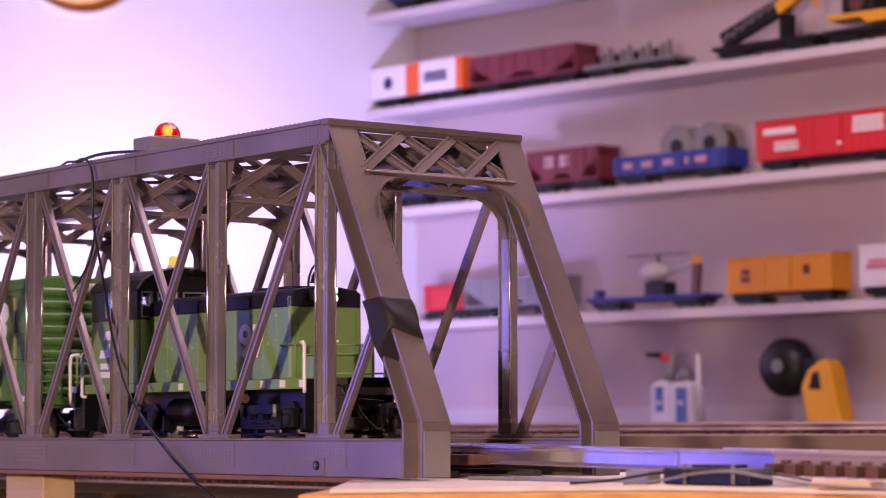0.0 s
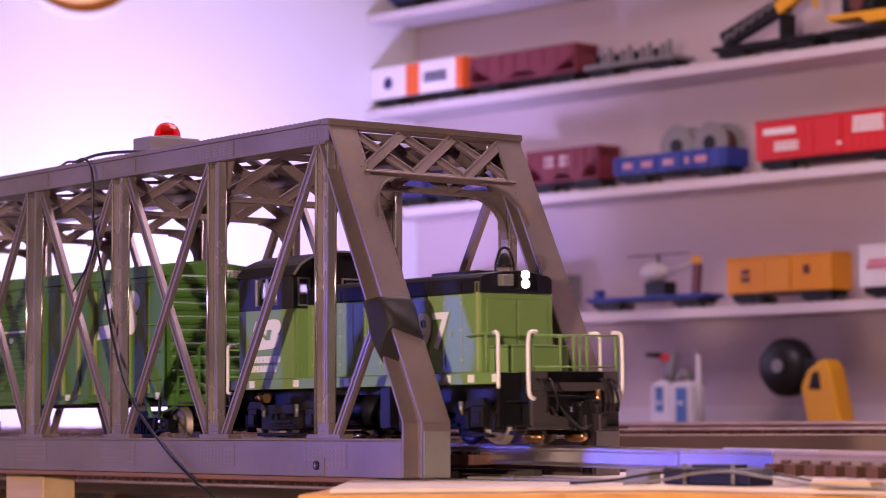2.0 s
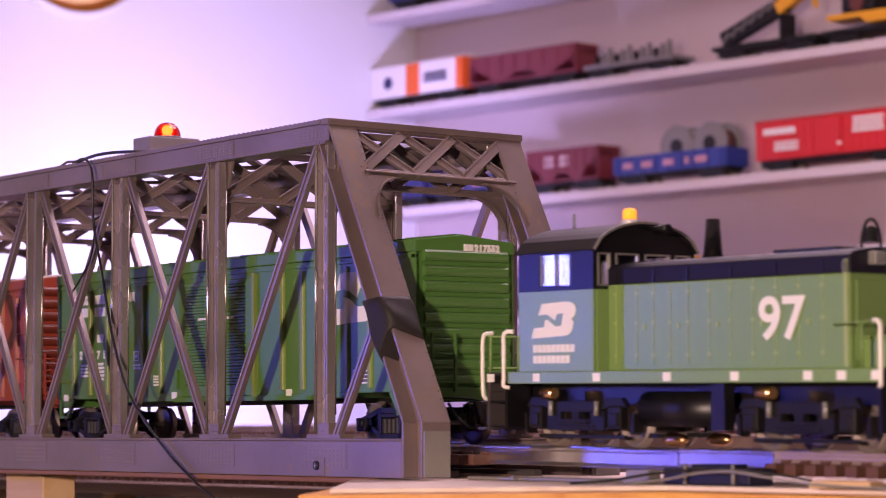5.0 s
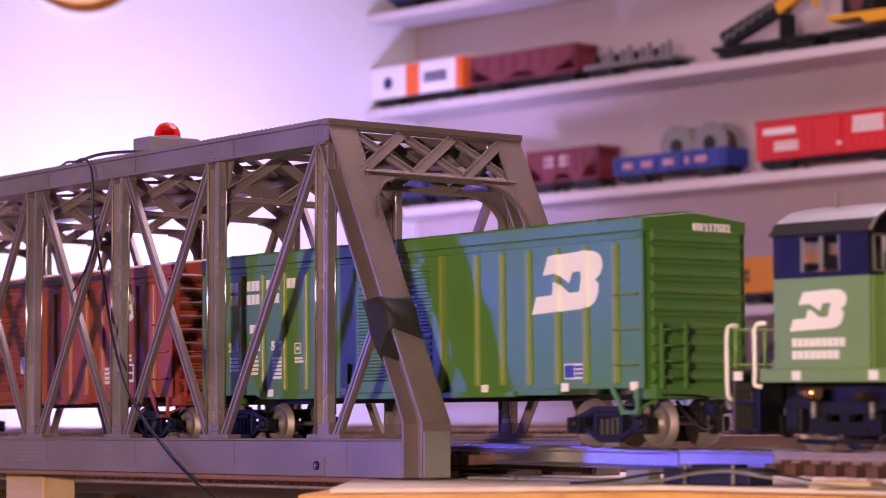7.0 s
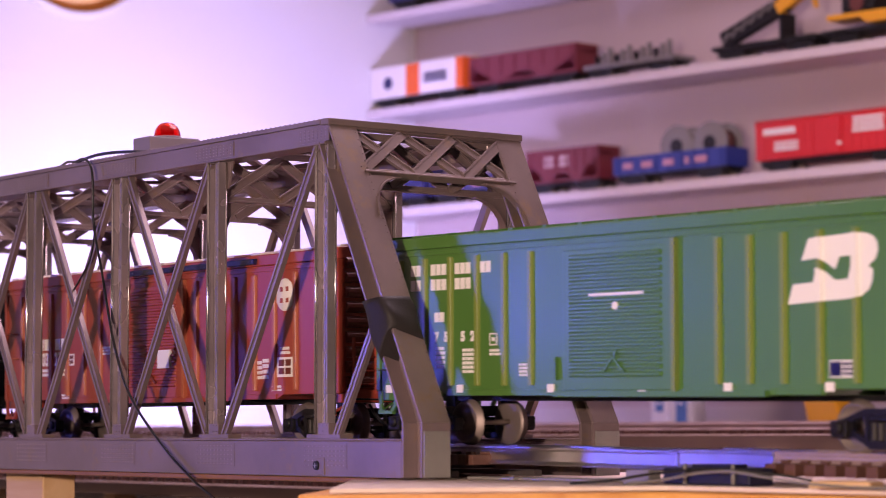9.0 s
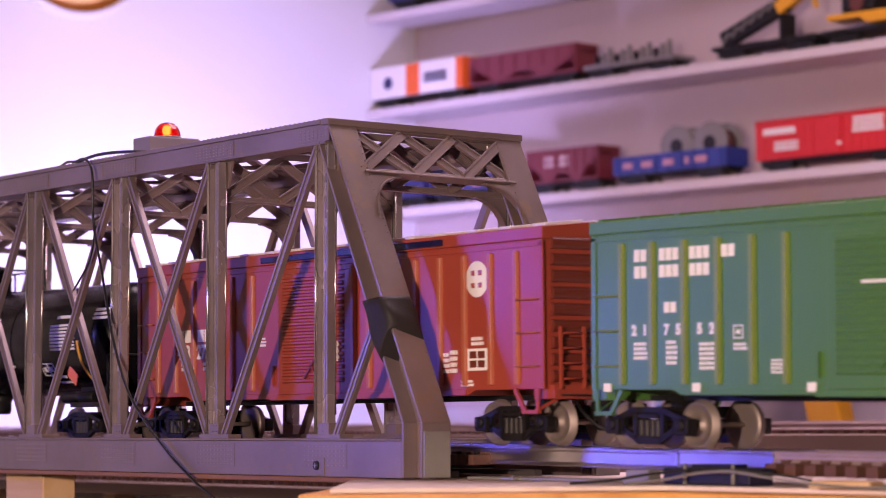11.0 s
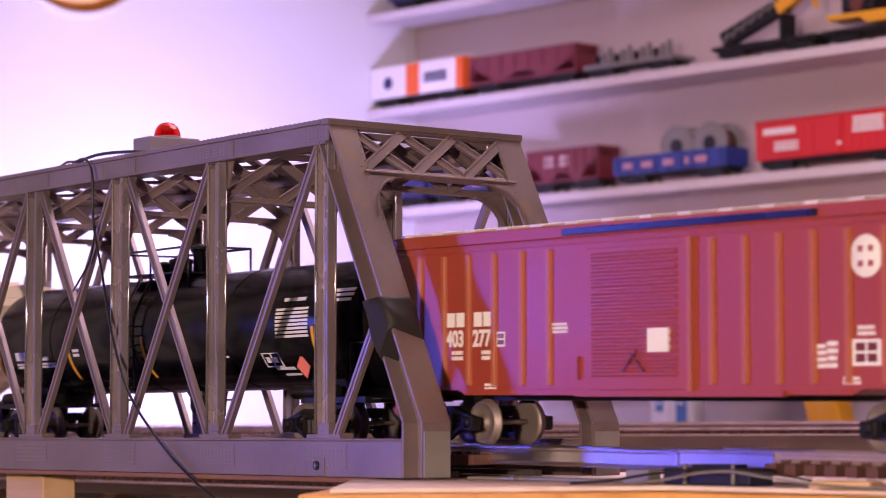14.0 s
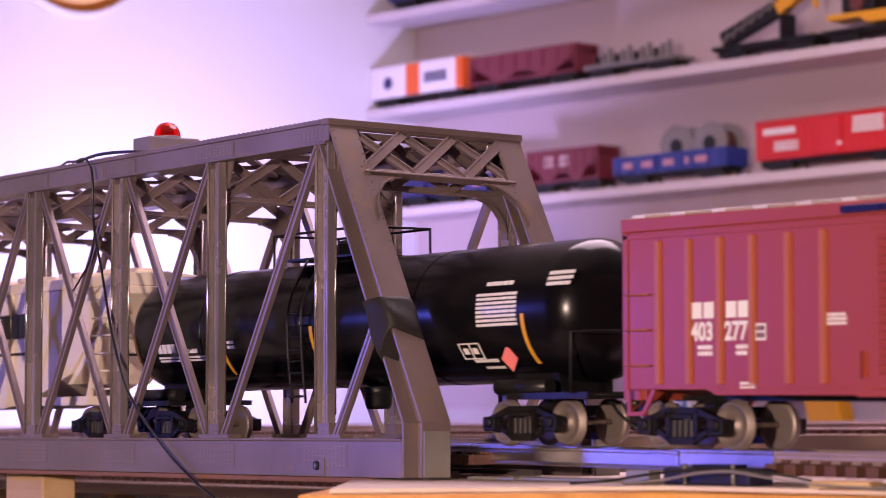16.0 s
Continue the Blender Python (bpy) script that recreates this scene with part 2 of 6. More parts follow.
tagged(tunnel, "plain dark tunnel behind the wall opening", "tunnel", kind="structure")
# unseen walls that close the room, darkened to keep bounced light low
slab("wall_east", ROOM_R, ROOM_R + 0.1, ROOM_F, SHELF_DEEP, FLOOR, CEIL, WALL_DARK, "unseen closing wall, dark to cut bounced light", "wall")
slab("wall_south", X_END - 0.1, ROOM_R + 0.1, ROOM_F - 0.1, ROOM_F, FLOOR, CEIL, WALL_DARK, "unseen closing wall, dark to cut bounced light", "wall")
slab("floor", X_END - 0.1, ROOM_R + 0.1, ROOM_F - 0.1, SHELF_DEEP + 0.1, FLOOR - 0.1, FLOOR, CARPET, "dark grey carpeted floor", "floor")
slab("ceiling", X_END - 0.1, ROOM_R + 0.1, ROOM_F - 0.1, SHELF_DEEP + 0.1, CEIL, CEIL + 0.1, WALL_END, "plain white ceiling", "ceiling")

SHELF_Z = (0.836, 0.6365, 0.4265, 0.1925)          # undersides of the four shelves
SHELF_T = 0.016
for z in SHELF_Z:
    ob = part("wall_shelf", Shape().box(X_END + 0.002, ROOM_R - 0.6, 0.0, SHELF_DEEP - 0.002, z, z + SHELF_T), SHELF, bevel=0.002)
    ob.matrix_world = room
    part("front_edge", Shape().box(X_END + 0.002, ROOM_R - 0.6, -0.003, -0.0002, z - 0.001, z + SHELF_T + 0.0005), SHELF, ob, bevel=0.0008)
    tagged(ob, "long white wall shelf carrying model railway cars", "shelf", "wall shelves")

slab("baseboard", X_END + 0.002, ROOM_R - 0.6, SHELF_DEEP - 0.006, SHELF_DEEP - 0.0005, -0.0075, 0.0325, SHELF, "pale painted board along the foot of the wall", "baseboard")

# far part of the layout, level with the deck
far = part("layout_table", Shape().box(X_END + 0.002, ROOM_R - 0.7, -1.2, SHELF_DEEP - 0.003, -0.06, -0.008), LAYOUT)
far.matrix_world = room
tagged(far, "brown layout table top running along the wall", "table")
for x in (-0.4, 1.6, 3.6):
    for y in (-1.1, 0.05):
        leg = part("table_leg", Shape().box(x - 0.03, x + 0.03, y - 0.03, y + 0.03, FLOOR, -0.06), BENCH, far)

# ---- the truss bridge ----
W, PANEL, POST0, H_TOP, Z_CH, DEEP = 0.2085, 0.175, -0.5424, 0.270, -0.032, 0.0265
N_POST = 8
X_TOP, X_FOOT, Z_KNEE = -0.5315, -0.3976, 0.013
X_BACK = POST0 - (N_POST - 1) * PANEL - 0.16
bridge = thing("truss_bridge", "grey-brown riveted model railway truss bridge with taped end post", "bridge", pose(0, 0, 0, -0.65) @ Matrix.Diagonal((1, 1, 1.0045, 1)))


def mirrored(y):
    return W - y


def rivet(shape, x, y, z, out, r=0.0008):
    """A small round head standing out along the vector out."""
    o = Vector(out)
    shape.tube(Vector((x, y, z)) - o * 0.0002, Vector((x, y, z)) + o * max(0.0008, r * 0.9), r, r * 0.6, 6)


for near in (True, False):
    s = 1 if near else -1
    f = (lambda y: y) if near else mirrored
    o = (0, -s, 0)
    # bottom chord: a channel with a lip along its top
    sh = Shape()
    sh.box(X_BACK, X_FOOT - (0.028 if near else 0.019), min(f(0.0), f(DEEP)), max(f(0.0), f(DEEP)), Z_CH, -0.002)
    sh.box(X_BACK, X_FOOT - (0.028 if near else 0.019), min(f(-0.001), f(DEEP + 0.001)), max(f(-0.001), f(DEEP + 0.001)), -0.002, 0.0)
    part("bottom_chord", sh, BRIDGE, bridge, bevel=0.0006)
    # top chord with cover plate
    sh = Shape()
    sh.box(X_BACK, X_TOP - 0.006, min(f(0.0005), f(DEEP)), max(f(0.0005), f(DEEP)), 0.2492, 0.2665)
    part("top_chord", sh, BRIDGE, bridge, bevel=0.0006)
    sh = Shape()
    sh.box(X_BACK, X_TOP - 0.0105, min(f(-0.0015), f(DEEP + 0.0015)), max(f(-0.0015), f(DEEP + 0.0015)), 0.2665, H_TOP)
    x = X_TOP - 0.008
    while x > -1.35:
        rivet(sh, x, f(0.001), H_TOP, (0, 0, 1), 0.0013)
        x -= 0.0075
    part("cover_plate", sh, BRIDGE, bridge)
    for k in range(N_POST):
        xp = POST0 - k * PANEL
        # post: two flanges and a web
        sh = Shape()
        sh.box(xp - 0.009, xp - 0.0065, min(f(0.001), f(0.0100)), max(f(0.001), f(0.0100)), 0.0, 0.2492)
        sh.box(xp + 0.0065, xp + 0.009, min(f(0.001), f(0.0100)), max(f(0.001), f(0.0100)), 0.0, 0.2492)
        sh.box(xp - 0.0065, xp + 0.0065, min(f(0.0060), f(0.0080)), max(f(0.0060), f(0.0080)), 0.0, 0.2492)
        sh.box(xp - 0.0010, xp + 0.0016, min(f(0.0042), f(0.0060)), max(f(0.0042), f(0.0060)), 0.012, 0.2492)
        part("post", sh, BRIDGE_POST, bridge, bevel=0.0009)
        # thin bright tubes added along the flange edges to show as highlights
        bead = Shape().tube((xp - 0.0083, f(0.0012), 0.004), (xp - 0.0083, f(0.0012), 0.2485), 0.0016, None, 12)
        part("edge_bead", bead, BRIDGE_BEAD, bridge, "bright edge bead added to carry the highlight")
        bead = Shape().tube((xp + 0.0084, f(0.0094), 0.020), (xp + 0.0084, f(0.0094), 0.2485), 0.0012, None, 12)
        part("edge_bead", bead, BRIDGE_BEAD, bridge, "bright edge bead added to carry the highlight")
        # foot casting and top gusset
        sh = Shape()
        sh.box(xp - 0.004, xp + 0.012, min(f(0.0005), f(0.0115)), max(f(0.0005), f(0.0115)), 0.0, 0.013)
        sh.box(xp - 0.021, xp + 0.029, min(f(0.0003), f(0.014)), max(f(0.0003), f(0.014)), 0.0, 0.0035)
        for i in range(2):
            rivet(sh, xp + 0.003, f(0.0005), 0.006 + i * 0.005, o)
            rivet(sh, xp + 0.009, f(0.0005), 0.006 + i * 0.005, o)
        part("post_foot", sh, BRIDGE, bridge, bevel=0.0004)
        sh = Shape()
        sh.prism([(xp - 0.018, f(0.0105), 0.2492), (xp - 0.009, f(0.0105), 0.225), (xp + 0.010, f(0.0105), 0.225), (xp + 0.018, f(0.0105), 0.2492)], (0, s * 0.002, 0))
        part("gusset", sh, BRIDGE, bridge)
        # riveted splice plates on both chords
        for z0, z1, w0, w1 in ((-0.025, -0.004, 0.026, 0.040), (0.2515, 0.2645, 0.034, 0.012)) if k == 0 else ((-0.025, -0.004, 0.026, 0.040), (0.2515, 0.2645, 0.030, 0.036)):
            part("splice_plate", Shape().box(xp - w0, xp + w1, min(f(-0.0004), f(0.001)), max(f(-0.0004), f(0.001)), z0, z1), BRIDGE, bridge)
            sh = Shape()
            nz = 5 if z0 < 0 else 4
            nx = int((w0 + w1 - 0.008) / 0.0055)
            for i in range(nx + 1):
                for j in range(nz):
                    rivet(sh, xp - w0 + 0.004 + i * (w0 + w1 - 0.008) / nx, f(-0.0004), z0 + 0.0026 + j * (z1 - z0 - 0.0052) / (nz - 1), o, 0.00065)
            part("rivet_heads", sh, BRIDGE_PLATE, bridge, kind="stuff")
        # diagonals: pairs of channels with a groove
        if k < N_POST - 1:
            runs = [((xp - PANEL + 0.018, 0.002), (xp - 0.008, 0.2492))]
            if k:
                runs.append(((xp - 0.016, 0.002), (xp - PANEL + 0.010, 0.2492)))
            for i, (a, b) in enumerate(runs):
                y = f(0.0045 + 0.004 * i)
                sh = Shape()
                sh.bar((a[0], y, a[1]), (b[0], y, b[1]), 0.0036, 0.0085)
                d = (Vector((b[0], 0, b[1])) - Vector((a[0], 0, a[1]))).normalized()
                q = Vector((-d.z, 0, d.x)) * 0.0030
                for sg in (-1, 1):
                    sh.bar(Vector((a[0], y - s * 0.0022, a[1])) + q * sg, Vector((b[0], y - s * 0.0022, b[1])) + q * sg, 0.0018, 0.0024)
                part("diagonal", sh, BRIDGE, bridge)
    # short strut from the first post to the end post
    sh = Shape()
    y = f(0.006)
    sh.bar((POST0 + 0.018, y, 0.002), (-0.4652, y, 0.100), 0.004, 0.0085)
    sh.bar((POST0 + 0.0205, y - s * 0.0025, 0.002), (-0.4627, y - s * 0.0025, 0.100), 0.002, 0.0026)
    sh.bar((POST0 + 0.0155, y - s * 0.0025, 0.002), (-0.4677, y - s * 0.0025, 0.100), 0.002, 0.0026)
    part("strut", sh, BRIDGE, bridge)
    # inclined end post: a box girder with recessed side, then a straight foot
    deep = 0.028 if near else 0.019
    # front and back cover plates joined by a web along the middle
    wide = DEEP + 0.0022
    for c0, c1, y0, y1 in ((0.0, 0.0030, 0.0, wide), (deep - 0.0030, deep, 0.0, wide), (0.0030, deep - 0.0030, 0.0135, 0.0165)):
        a0, a1 = min(f(y0), f(y1)), max(f(y0), f(y1))
        sh = Shape()
        sh.hexa([(X_FOOT - c1, a0, Z_KNEE), (X_FOOT - c0, a0, Z_KNEE), (X_FOOT - c0, a1, Z_KNEE), (X_FOOT - c1, a1, Z_KNEE),
                 (X_TOP - c1 * 0.86, a0, H_TOP - 0.004), (X_TOP - c0 * 0.86, a0, H_TOP - 0.004), (X_TOP - c0 * 0.86, a1, H_TOP - 0.004), (X_TOP - c1 * 0.86, a1, H_TOP - 0.004)])
        sh.box(X_FOOT - c1, X_FOOT - c0, a0, a1, Z_CH + 0.0005, Z_KNEE)
        part("end_post", sh, BRIDGE, bridge, bevel=0.0005)
    sh = Shape()
    run, rise = X_TOP - X_FOOT, H_TOP - 0.004 - Z_KNEE
    n = 40
    for i in range(1, n):
        t = i / n
        for y in (0.0026, wide - 0.0024):
            rivet(sh, X_FOOT + run * t, f(y), Z_KNEE + rise * t, (0.895, 0, 0.445), 0.0007)
    part("rivet_rows", sh, BRIDGE, bridge, kind="stuff")
    sh = Shape()
    sh.box(X_FOOT + 0.0002, X_FOOT + 0.0018, min(f(0.001), f(DEEP + 0.0005)), max(f(0.001), f(DEEP + 0.0005)), Z_CH + 0.001, 0.006)
    for y in (0.004, 0.022):
        for z in (-0.027, -0.015, 0.002):
            rivet(sh, X_FOOT + 0.0018, f(y), z, (1, 0, 0))
    part("foot_plate", sh, FOOT, bridge, "lighter bare metal foot plate", bevel=0.0004)

# portal and sway frames: two struts with crossed lattice bars and curved knees


def lattice_frame(x, lean, z_hi, z_lo, name, thick=0.004, hi_t=0.006, inset=DEEP - 0.004):
    """A cross frame at x between the trusses; lean moves it in x per metre of height."""
    y0, y1 = inset, W - inset

    def at(y, z):
        return (x + lean * (z - z_hi), y, z)
    sh = Shape()
    sh.bar(at(y0, z_hi - hi_t / 2), at(y1, z_hi - hi_t / 2), hi_t, thick, (lean, 0, 1))
    sh.bar(at(y0, z_lo + 0.0015), at(y1, z_lo + 0.0010), 0.002, 0.009, (lean, 0, 1))
    sh.bar(at(y0, z_lo + 0.0035), at(y1, z_lo + 0.0035), 0.005, 0.0025, (lean, 0, 1))
    part(name + "_strut", sh, BRIDGE, bridge, bevel=0.0004)
    n = 3
    step = (y1 - y0) / n
    for i in range(n):
        a, b = y0 + i * step, y0 + (i + 1) * step
        for j, (p, q) in enumerate((((a, z_hi - hi_t), (b, z_lo + 0.004)), ((a, z_lo + 0.004), (b, z_hi - hi_t)))):
            sh = Shape()
            back = Vector((0.0014 * (1 if j else -1), 0, 0))
            pa, pb = Vector(at(*p)) + back, Vector(at(*q)) + back
            sh.bar(pa, pb, 0.0020, 0.0088, (1, 0, -lean))
            rim = (pb - pa).normalized().cross(Vector((1, 0, -lean))).normalized() * 0.0036
            for sg in (-1, 1):
                sh.bar(pa + rim * sg + Vector((0.0012, 0, 0)), pb + rim * sg + Vector((0.0012, 0, 0)), 0.0022, 0.0014, (1, 0, -lean))
            part("lattice_bar", sh, BRIDGE, bridge)
    # curved knee plates
    for sgn, yb in ((1, y0), (-1, y1)):
        r = 0.036
        pts = [at(yb, z_lo), at(yb + sgn * r, z_lo)]
        for i in range(1, 8):
            a = math.pi / 2 * i / 8
            pts.append(at(yb + sgn * (r - r * math.sin(a)), z_lo - r * (1 - math.cos(a))))
        pts.append(at(yb, z_lo - r))
        part("knee_plate", Shape().prism(pts, (0.003, 0, 0)), BRIDGE, bridge)
        mid = Vector(at(yb + sgn * r, z_lo - r))
        arc = [Vector(p) for p in pts[1:]]
        inner_arc = [p + (Vector((mid.x + lean * (p.z - mid.z), mid.y, mid.z)) - p) * 0.04 for p in arc]
        flange = Shape().prism([p - Vector((0.0025, 0, 0)) for p in arc + inner_arc[::-1]], (0.008, 0, 0))
        part("knee_flange", flange, BRIDGE, bridge)


slope = (X_TOP - X_FOOT) / (H_TOP - 0.004 - Z_KNEE)
lattice_frame(X_TOP - 0.004, slope, 0.268, 0.222, "portal")
cap = Shape()
cap.box(X_TOP - 0.010, X_TOP + 0.0025, -0.0015, W + 0.0015, H_TOP - 0.0050, H_TOP + 0.0005)
part("portal_cap", cap, BRIDGE, bridge, bevel=0.0006)
for k in range(N_POST):
    lattice_frame(POST0 - k * PANEL, 0.0, 0.262, 0.213, "sway", inset=0.009)
    if k < N_POST - 1:
        for y0, y1 in ((DEEP, W - DEEP), (W - DEEP, DEEP)):
            sh = Shape()
            sh.bar((POST0 - k * PANEL, y0, 0.258 + (0.003 if y0 < y1 else 0)), (POST0 - (k + 1) * PANEL, y1, 0.258 + (0.003 if y0 < y1 else 0)), 0.003, 0.009, (0, 0, 1))
            part("top_lateral", sh, BRIDGE, bridge)
sh = Shape()
k = 0
while POST0 - k * PANEL / 4 > X_BACK:
    xx = POST0 - k * PANEL / 4
    sh.box(xx - 0.006, xx + 0.006, DEEP, W - DEEP, -0.026, -0.0185)
    k += 1
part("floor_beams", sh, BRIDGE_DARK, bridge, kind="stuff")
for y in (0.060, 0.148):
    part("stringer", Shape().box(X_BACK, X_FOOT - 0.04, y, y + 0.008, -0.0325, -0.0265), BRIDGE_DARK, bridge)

# tape wound round the near end post
deep = 0.028
t0, t1 = 0.36, 0.275
sh = Shape()


def on_post(t, dx, y, lift=0.0):
    return (X_FOOT + run * t + dx, y, Z_KNEE + rise * t + lift)


axis = Vector((run, 0, rise)).normalized()
across = Vector((axis.z, 0, -axis.x))
rows_t = []
for i in range(10):
    f_ = i / 9
    ring = []
    for j in range(24):
        a = math.tau * j / 24
        cx, cy = math.cos(a), math.sin(a)
        cx, cy = math.copysign(abs(cx) ** 0.45, cx), math.copysign(abs(cy) ** 0.45, cy)
        swell = 0.0030 + 0.0012 * math.sin(math.pi * f_) + 0.0007 * math.sin(3 * a + 7 * f_)
        c = Vector(on_post(0.235 + 0.165 * f_, -deep / 2, DEEP / 2))
        skew = (0.010 * cx - 0.006 * cy) * (1 - f_) - 0.006 * cx * f_
        ring.append(sh.bm.verts.new(c + across * cx * (deep / 2 * 0.895 + swell) + Vector((0, cy * (DEEP / 2 + swell), 0)) + axis * skew))
    rows_t.append(ring)
for lo_, hi_ in zip(rows_t, rows_t[1:]):
    for j in range(24):
        sh.bm.faces.new((lo_[j], lo_[(j + 1) % 24], hi_[(j + 1) % 24], hi_[j])).smooth = True
sh.bm.faces.new(rows_t[0][::-1])
sh.bm.faces.new(rows_t[-1])
tape = part("tape_wrap", sh, TAPE, bridge, "black tape wound round the end post", bevel=0.0)
screw = Shape()
screw.tube((-0.5456, -0.0005, -0.0227), (-0.5456, -0.003, -0.0227), 0.0046, 0.0036, 16)
part("screw_head", screw, BLACK, bridge, "dark crosshead screw")
sh = Shape()
sh.box(-0.5456 - 0.0022, -0.5456 + 0.0022, -0.0034, -0.0028, -0.0227 - 0.0004, -0.0227 + 0.0004)
sh.box(-0.5456 - 0.0004, -0.5456 + 0.0004, -0.0035, -0.0029, -0.0227 - 0.0022, -0.0227 + 0.0022)
part("screw_cross", sh, FOOT, bridge)
part("screw_plate", Shape().box(-0.5456 - 0.003, -0.5456 + 0.011, -0.0014, 0.001, -0.0305, -0.0165), BRIDGE, bridge, bevel=0.0004)

# ---- warning beacon on the bridge ----
beacon = thing("warning_beacon", "grey box with a red dome lamp on the bridge top", "beacon", pose(-0.9690, 0.104, 0.2703))
part("housing", Shape().box(-0.017, 0.017, -0.029, 0.029, 0, 0.031), BOX_GREY, beacon, bevel=0.0012)
outer = [(0.0135, 0.0312), (0.0135, 0.034), (0.0128, 0.0385), (0.0105, 0.0430), (0.0068, 0.0462), (0.0025, 0.0474), (0.0004, 0.0475)]
inner = [(max(0.0003, r - 0.0008), min(z, 0.0466)) for r, z in outer[::-1]]
part("dome", Shape().lathe(outer + inner, "z", (0.002, 0, 0), 28, ring=True), DOME_RED, beacon, "glossy red translucent dome")
# stand-in for a flashing bulb: an added bright bowl turning on a red shield
P_SHIELD = mat("shield_red", (0.45, 0.02, 0.02), 0.4)
rotor = part("reflector", Shape().box(-0.0022, -0.0006, -0.0066, 0.0066, -0.0078, 0.0050), P_SHIELD, beacon, "added red shield that hides the bright bowl between flashes", at=pose(0.002, 0, 0.0392))
part("bowl", Shape().lathe([(0.0004, 0.0042), (0.0035, 0.0038), (0.0052, 0.0020), (0.0055, -0.0004)], "x", (0, 0, 0), 18), FLASH, rotor, "glowing yellow bowl standing in for the flashing bulb")
sh = Shape().lathe([(0.0145, 0.0308), (0.0145, 0.0325), (0.0138, 0.033)], "z", (0.002, 0, 0), 24)
part("dome_ring", sh, BOX_GREY, beacon)

# ---- cable hanging down the near truss ----
cable_line = bend([(-1.02, 0.01, 0.272), (-0.985, 0.0, 0.2735), (-0.962, -0.004, 0.2715), (-0.942, -0.006, 0.2725), (-0.929, -0.006, 0.266), (-0.9235, -0.006, 0.2497), (-0.9212, -0.006, 0.2054), (-0.9057, -0.006, 0.1606), (-0.8839, -0.006, 0.0946),
                   (-0.8518, -0.006, 0.0402), (-0.7896, -0.007, -0.0074), (-0.735, -0.008, -0.0377), (-0.69, -0.010, -0.056), (-0.62, -0.012, -0.09), (-0.56, -0.015, -0.14)], 8)
cb = part("cable", Shape().wire(cable_line, 0.0013), CABLE)
tagged(cb, "thin black cable draped over the bridge truss", "cable")
cb = part("cable", Shape().wire(bend([(-0.921, -0.004, 0.206), (-0.935, -0.002, 0.175), (-0.968, 0.004, 0.155), (-1.01, 0.015, 0.14)], 8), 0.0010), CABLE)
tagged(cb, "thin black cable looping behind the truss posts", "cable")
cb = part("cable", Shape().wire(bend([(-0.965, 0.0, 0.2718), (-0.93, 0.004, 0.276), (-0.89, 0.010, 0.2755), (-0.85, 0.02, 0.272)], 8), 0.0016), CABLE)
tagged(cb, "short black cable lying on the bridge top", "cable")

# ---- track ----
RAIL_Z, Y_MID, GAUGE = -0.0055, 0.107, 0.045


def rail_shape(x0, x1, y, top, tall=0.0085):
    """A rail: rounded head, web and a foot that slopes off to both sides."""
    half = [(0.0012, 0.0), (0.0018, -0.0006), (0.0018, -0.0024), (0.0008, -0.0032), (0.0008, -tall + 0.0030), (0.0030, -tall + 0.0012), (0.0036, -tall + 0.0008), (0.0036, -tall)]
    outline = [(x0, y - w, top + z) for w, z in half] + [(x0, y + w, top + z) for w, z in half[::-1]]
    return Shape().prism(outline, (x1 - x0, 0, 0))


def drop(x):
    """How far the track has fallen below the deck at x: level on the bridge, then a slight grade."""
    return 0.0 if x < -0.38 else 0.013 * (x + 0.38)


track = thing("track", "two steel rails on brown plastic ties through the bridge", "track", pose(0, 0, 0))
for y in (Y_MID - GAUGE / 2, Y_MID + GAUGE / 2):
    part("rail", rail_shape(-4.30, -0.50, y, RAIL_Z), STEEL, track, bevel=0.0005)
    for x0, x1, mt, tall in ((-0.498, -0.1862, STEEL, 0.0150), (-0.1855, -0.086, STEEL, 0.0150), (-0.085, 0.9, RUST, 0.0085)):
        sh = rail_shape(0, x1 - x0, 0, 0, tall)
        part("rail", sh, mt, track, bevel=0.0005, at=pose(x0, y, RAIL_Z - drop(x0), 0, math.degrees(math.atan(0.013)), 0))
tie = None
x = -0.07
while x < 0.85:
    at = pose(x, Y_MID, RAIL_Z - drop(x) - 0.0085)
    if tie is None:
        tie = part("tie", Shape().box(-0.0055, 0.0055, -0.043, 0.043, -0.0085, 0.0).box(-0.004, 0.004, -0.0285, -0.0165, 0, 0.0022), TIE, track, at=at, bevel=0.0006)
    else:
        again(tie, track, at)
    x += 0.0195
x = -0.42
while x > -2.6:
    again(tie, track, pose(x, Y_MID, RAIL_Z - 0.0085))
    x -= 0.0195

# ---- the bench under the right end of the bridge ----
bench = thing("workbench", "pine board bench carrying the bridge end, orange front edge", "bench", pose(0, 0, 0))
part("top_board", Shape().prism([(-0.47, -0.02, -0.037), (-0.278, -0.172, -0.037), (-0.2265, -0.106, -0.037), (-0.13, 0.02, -0.037), (0.10, 0.036, -0.037), (1.0, 0.042, -0.037), (1.0, 0.9, -0.037), (-0.47, 0.9, -0.037)], (0, 0, 0.0035)), BENCH_TOP, bench, bevel=0.0008)
part("front_rail", Shape().prism([(-0.48, -0.01, -0.075), (-0.290, -0.192, -0.075), (-0.215, -0.118, -0.075), (-0.115, 0.005, -0.075), (0.11, 0.020, -0.075), (1.0, 0.025, -0.075), (1.0, 0.9, -0.075), (-0.48, 0.9, -0.075)], (0, 0, 0.0375)), BENCH_EDGE, bench, bevel=0.002)
part("bench_leg", Shape().box(-0.40, -0.34, 0.2, 0.26, FLOOR, -0.0755), BENCH, bench)
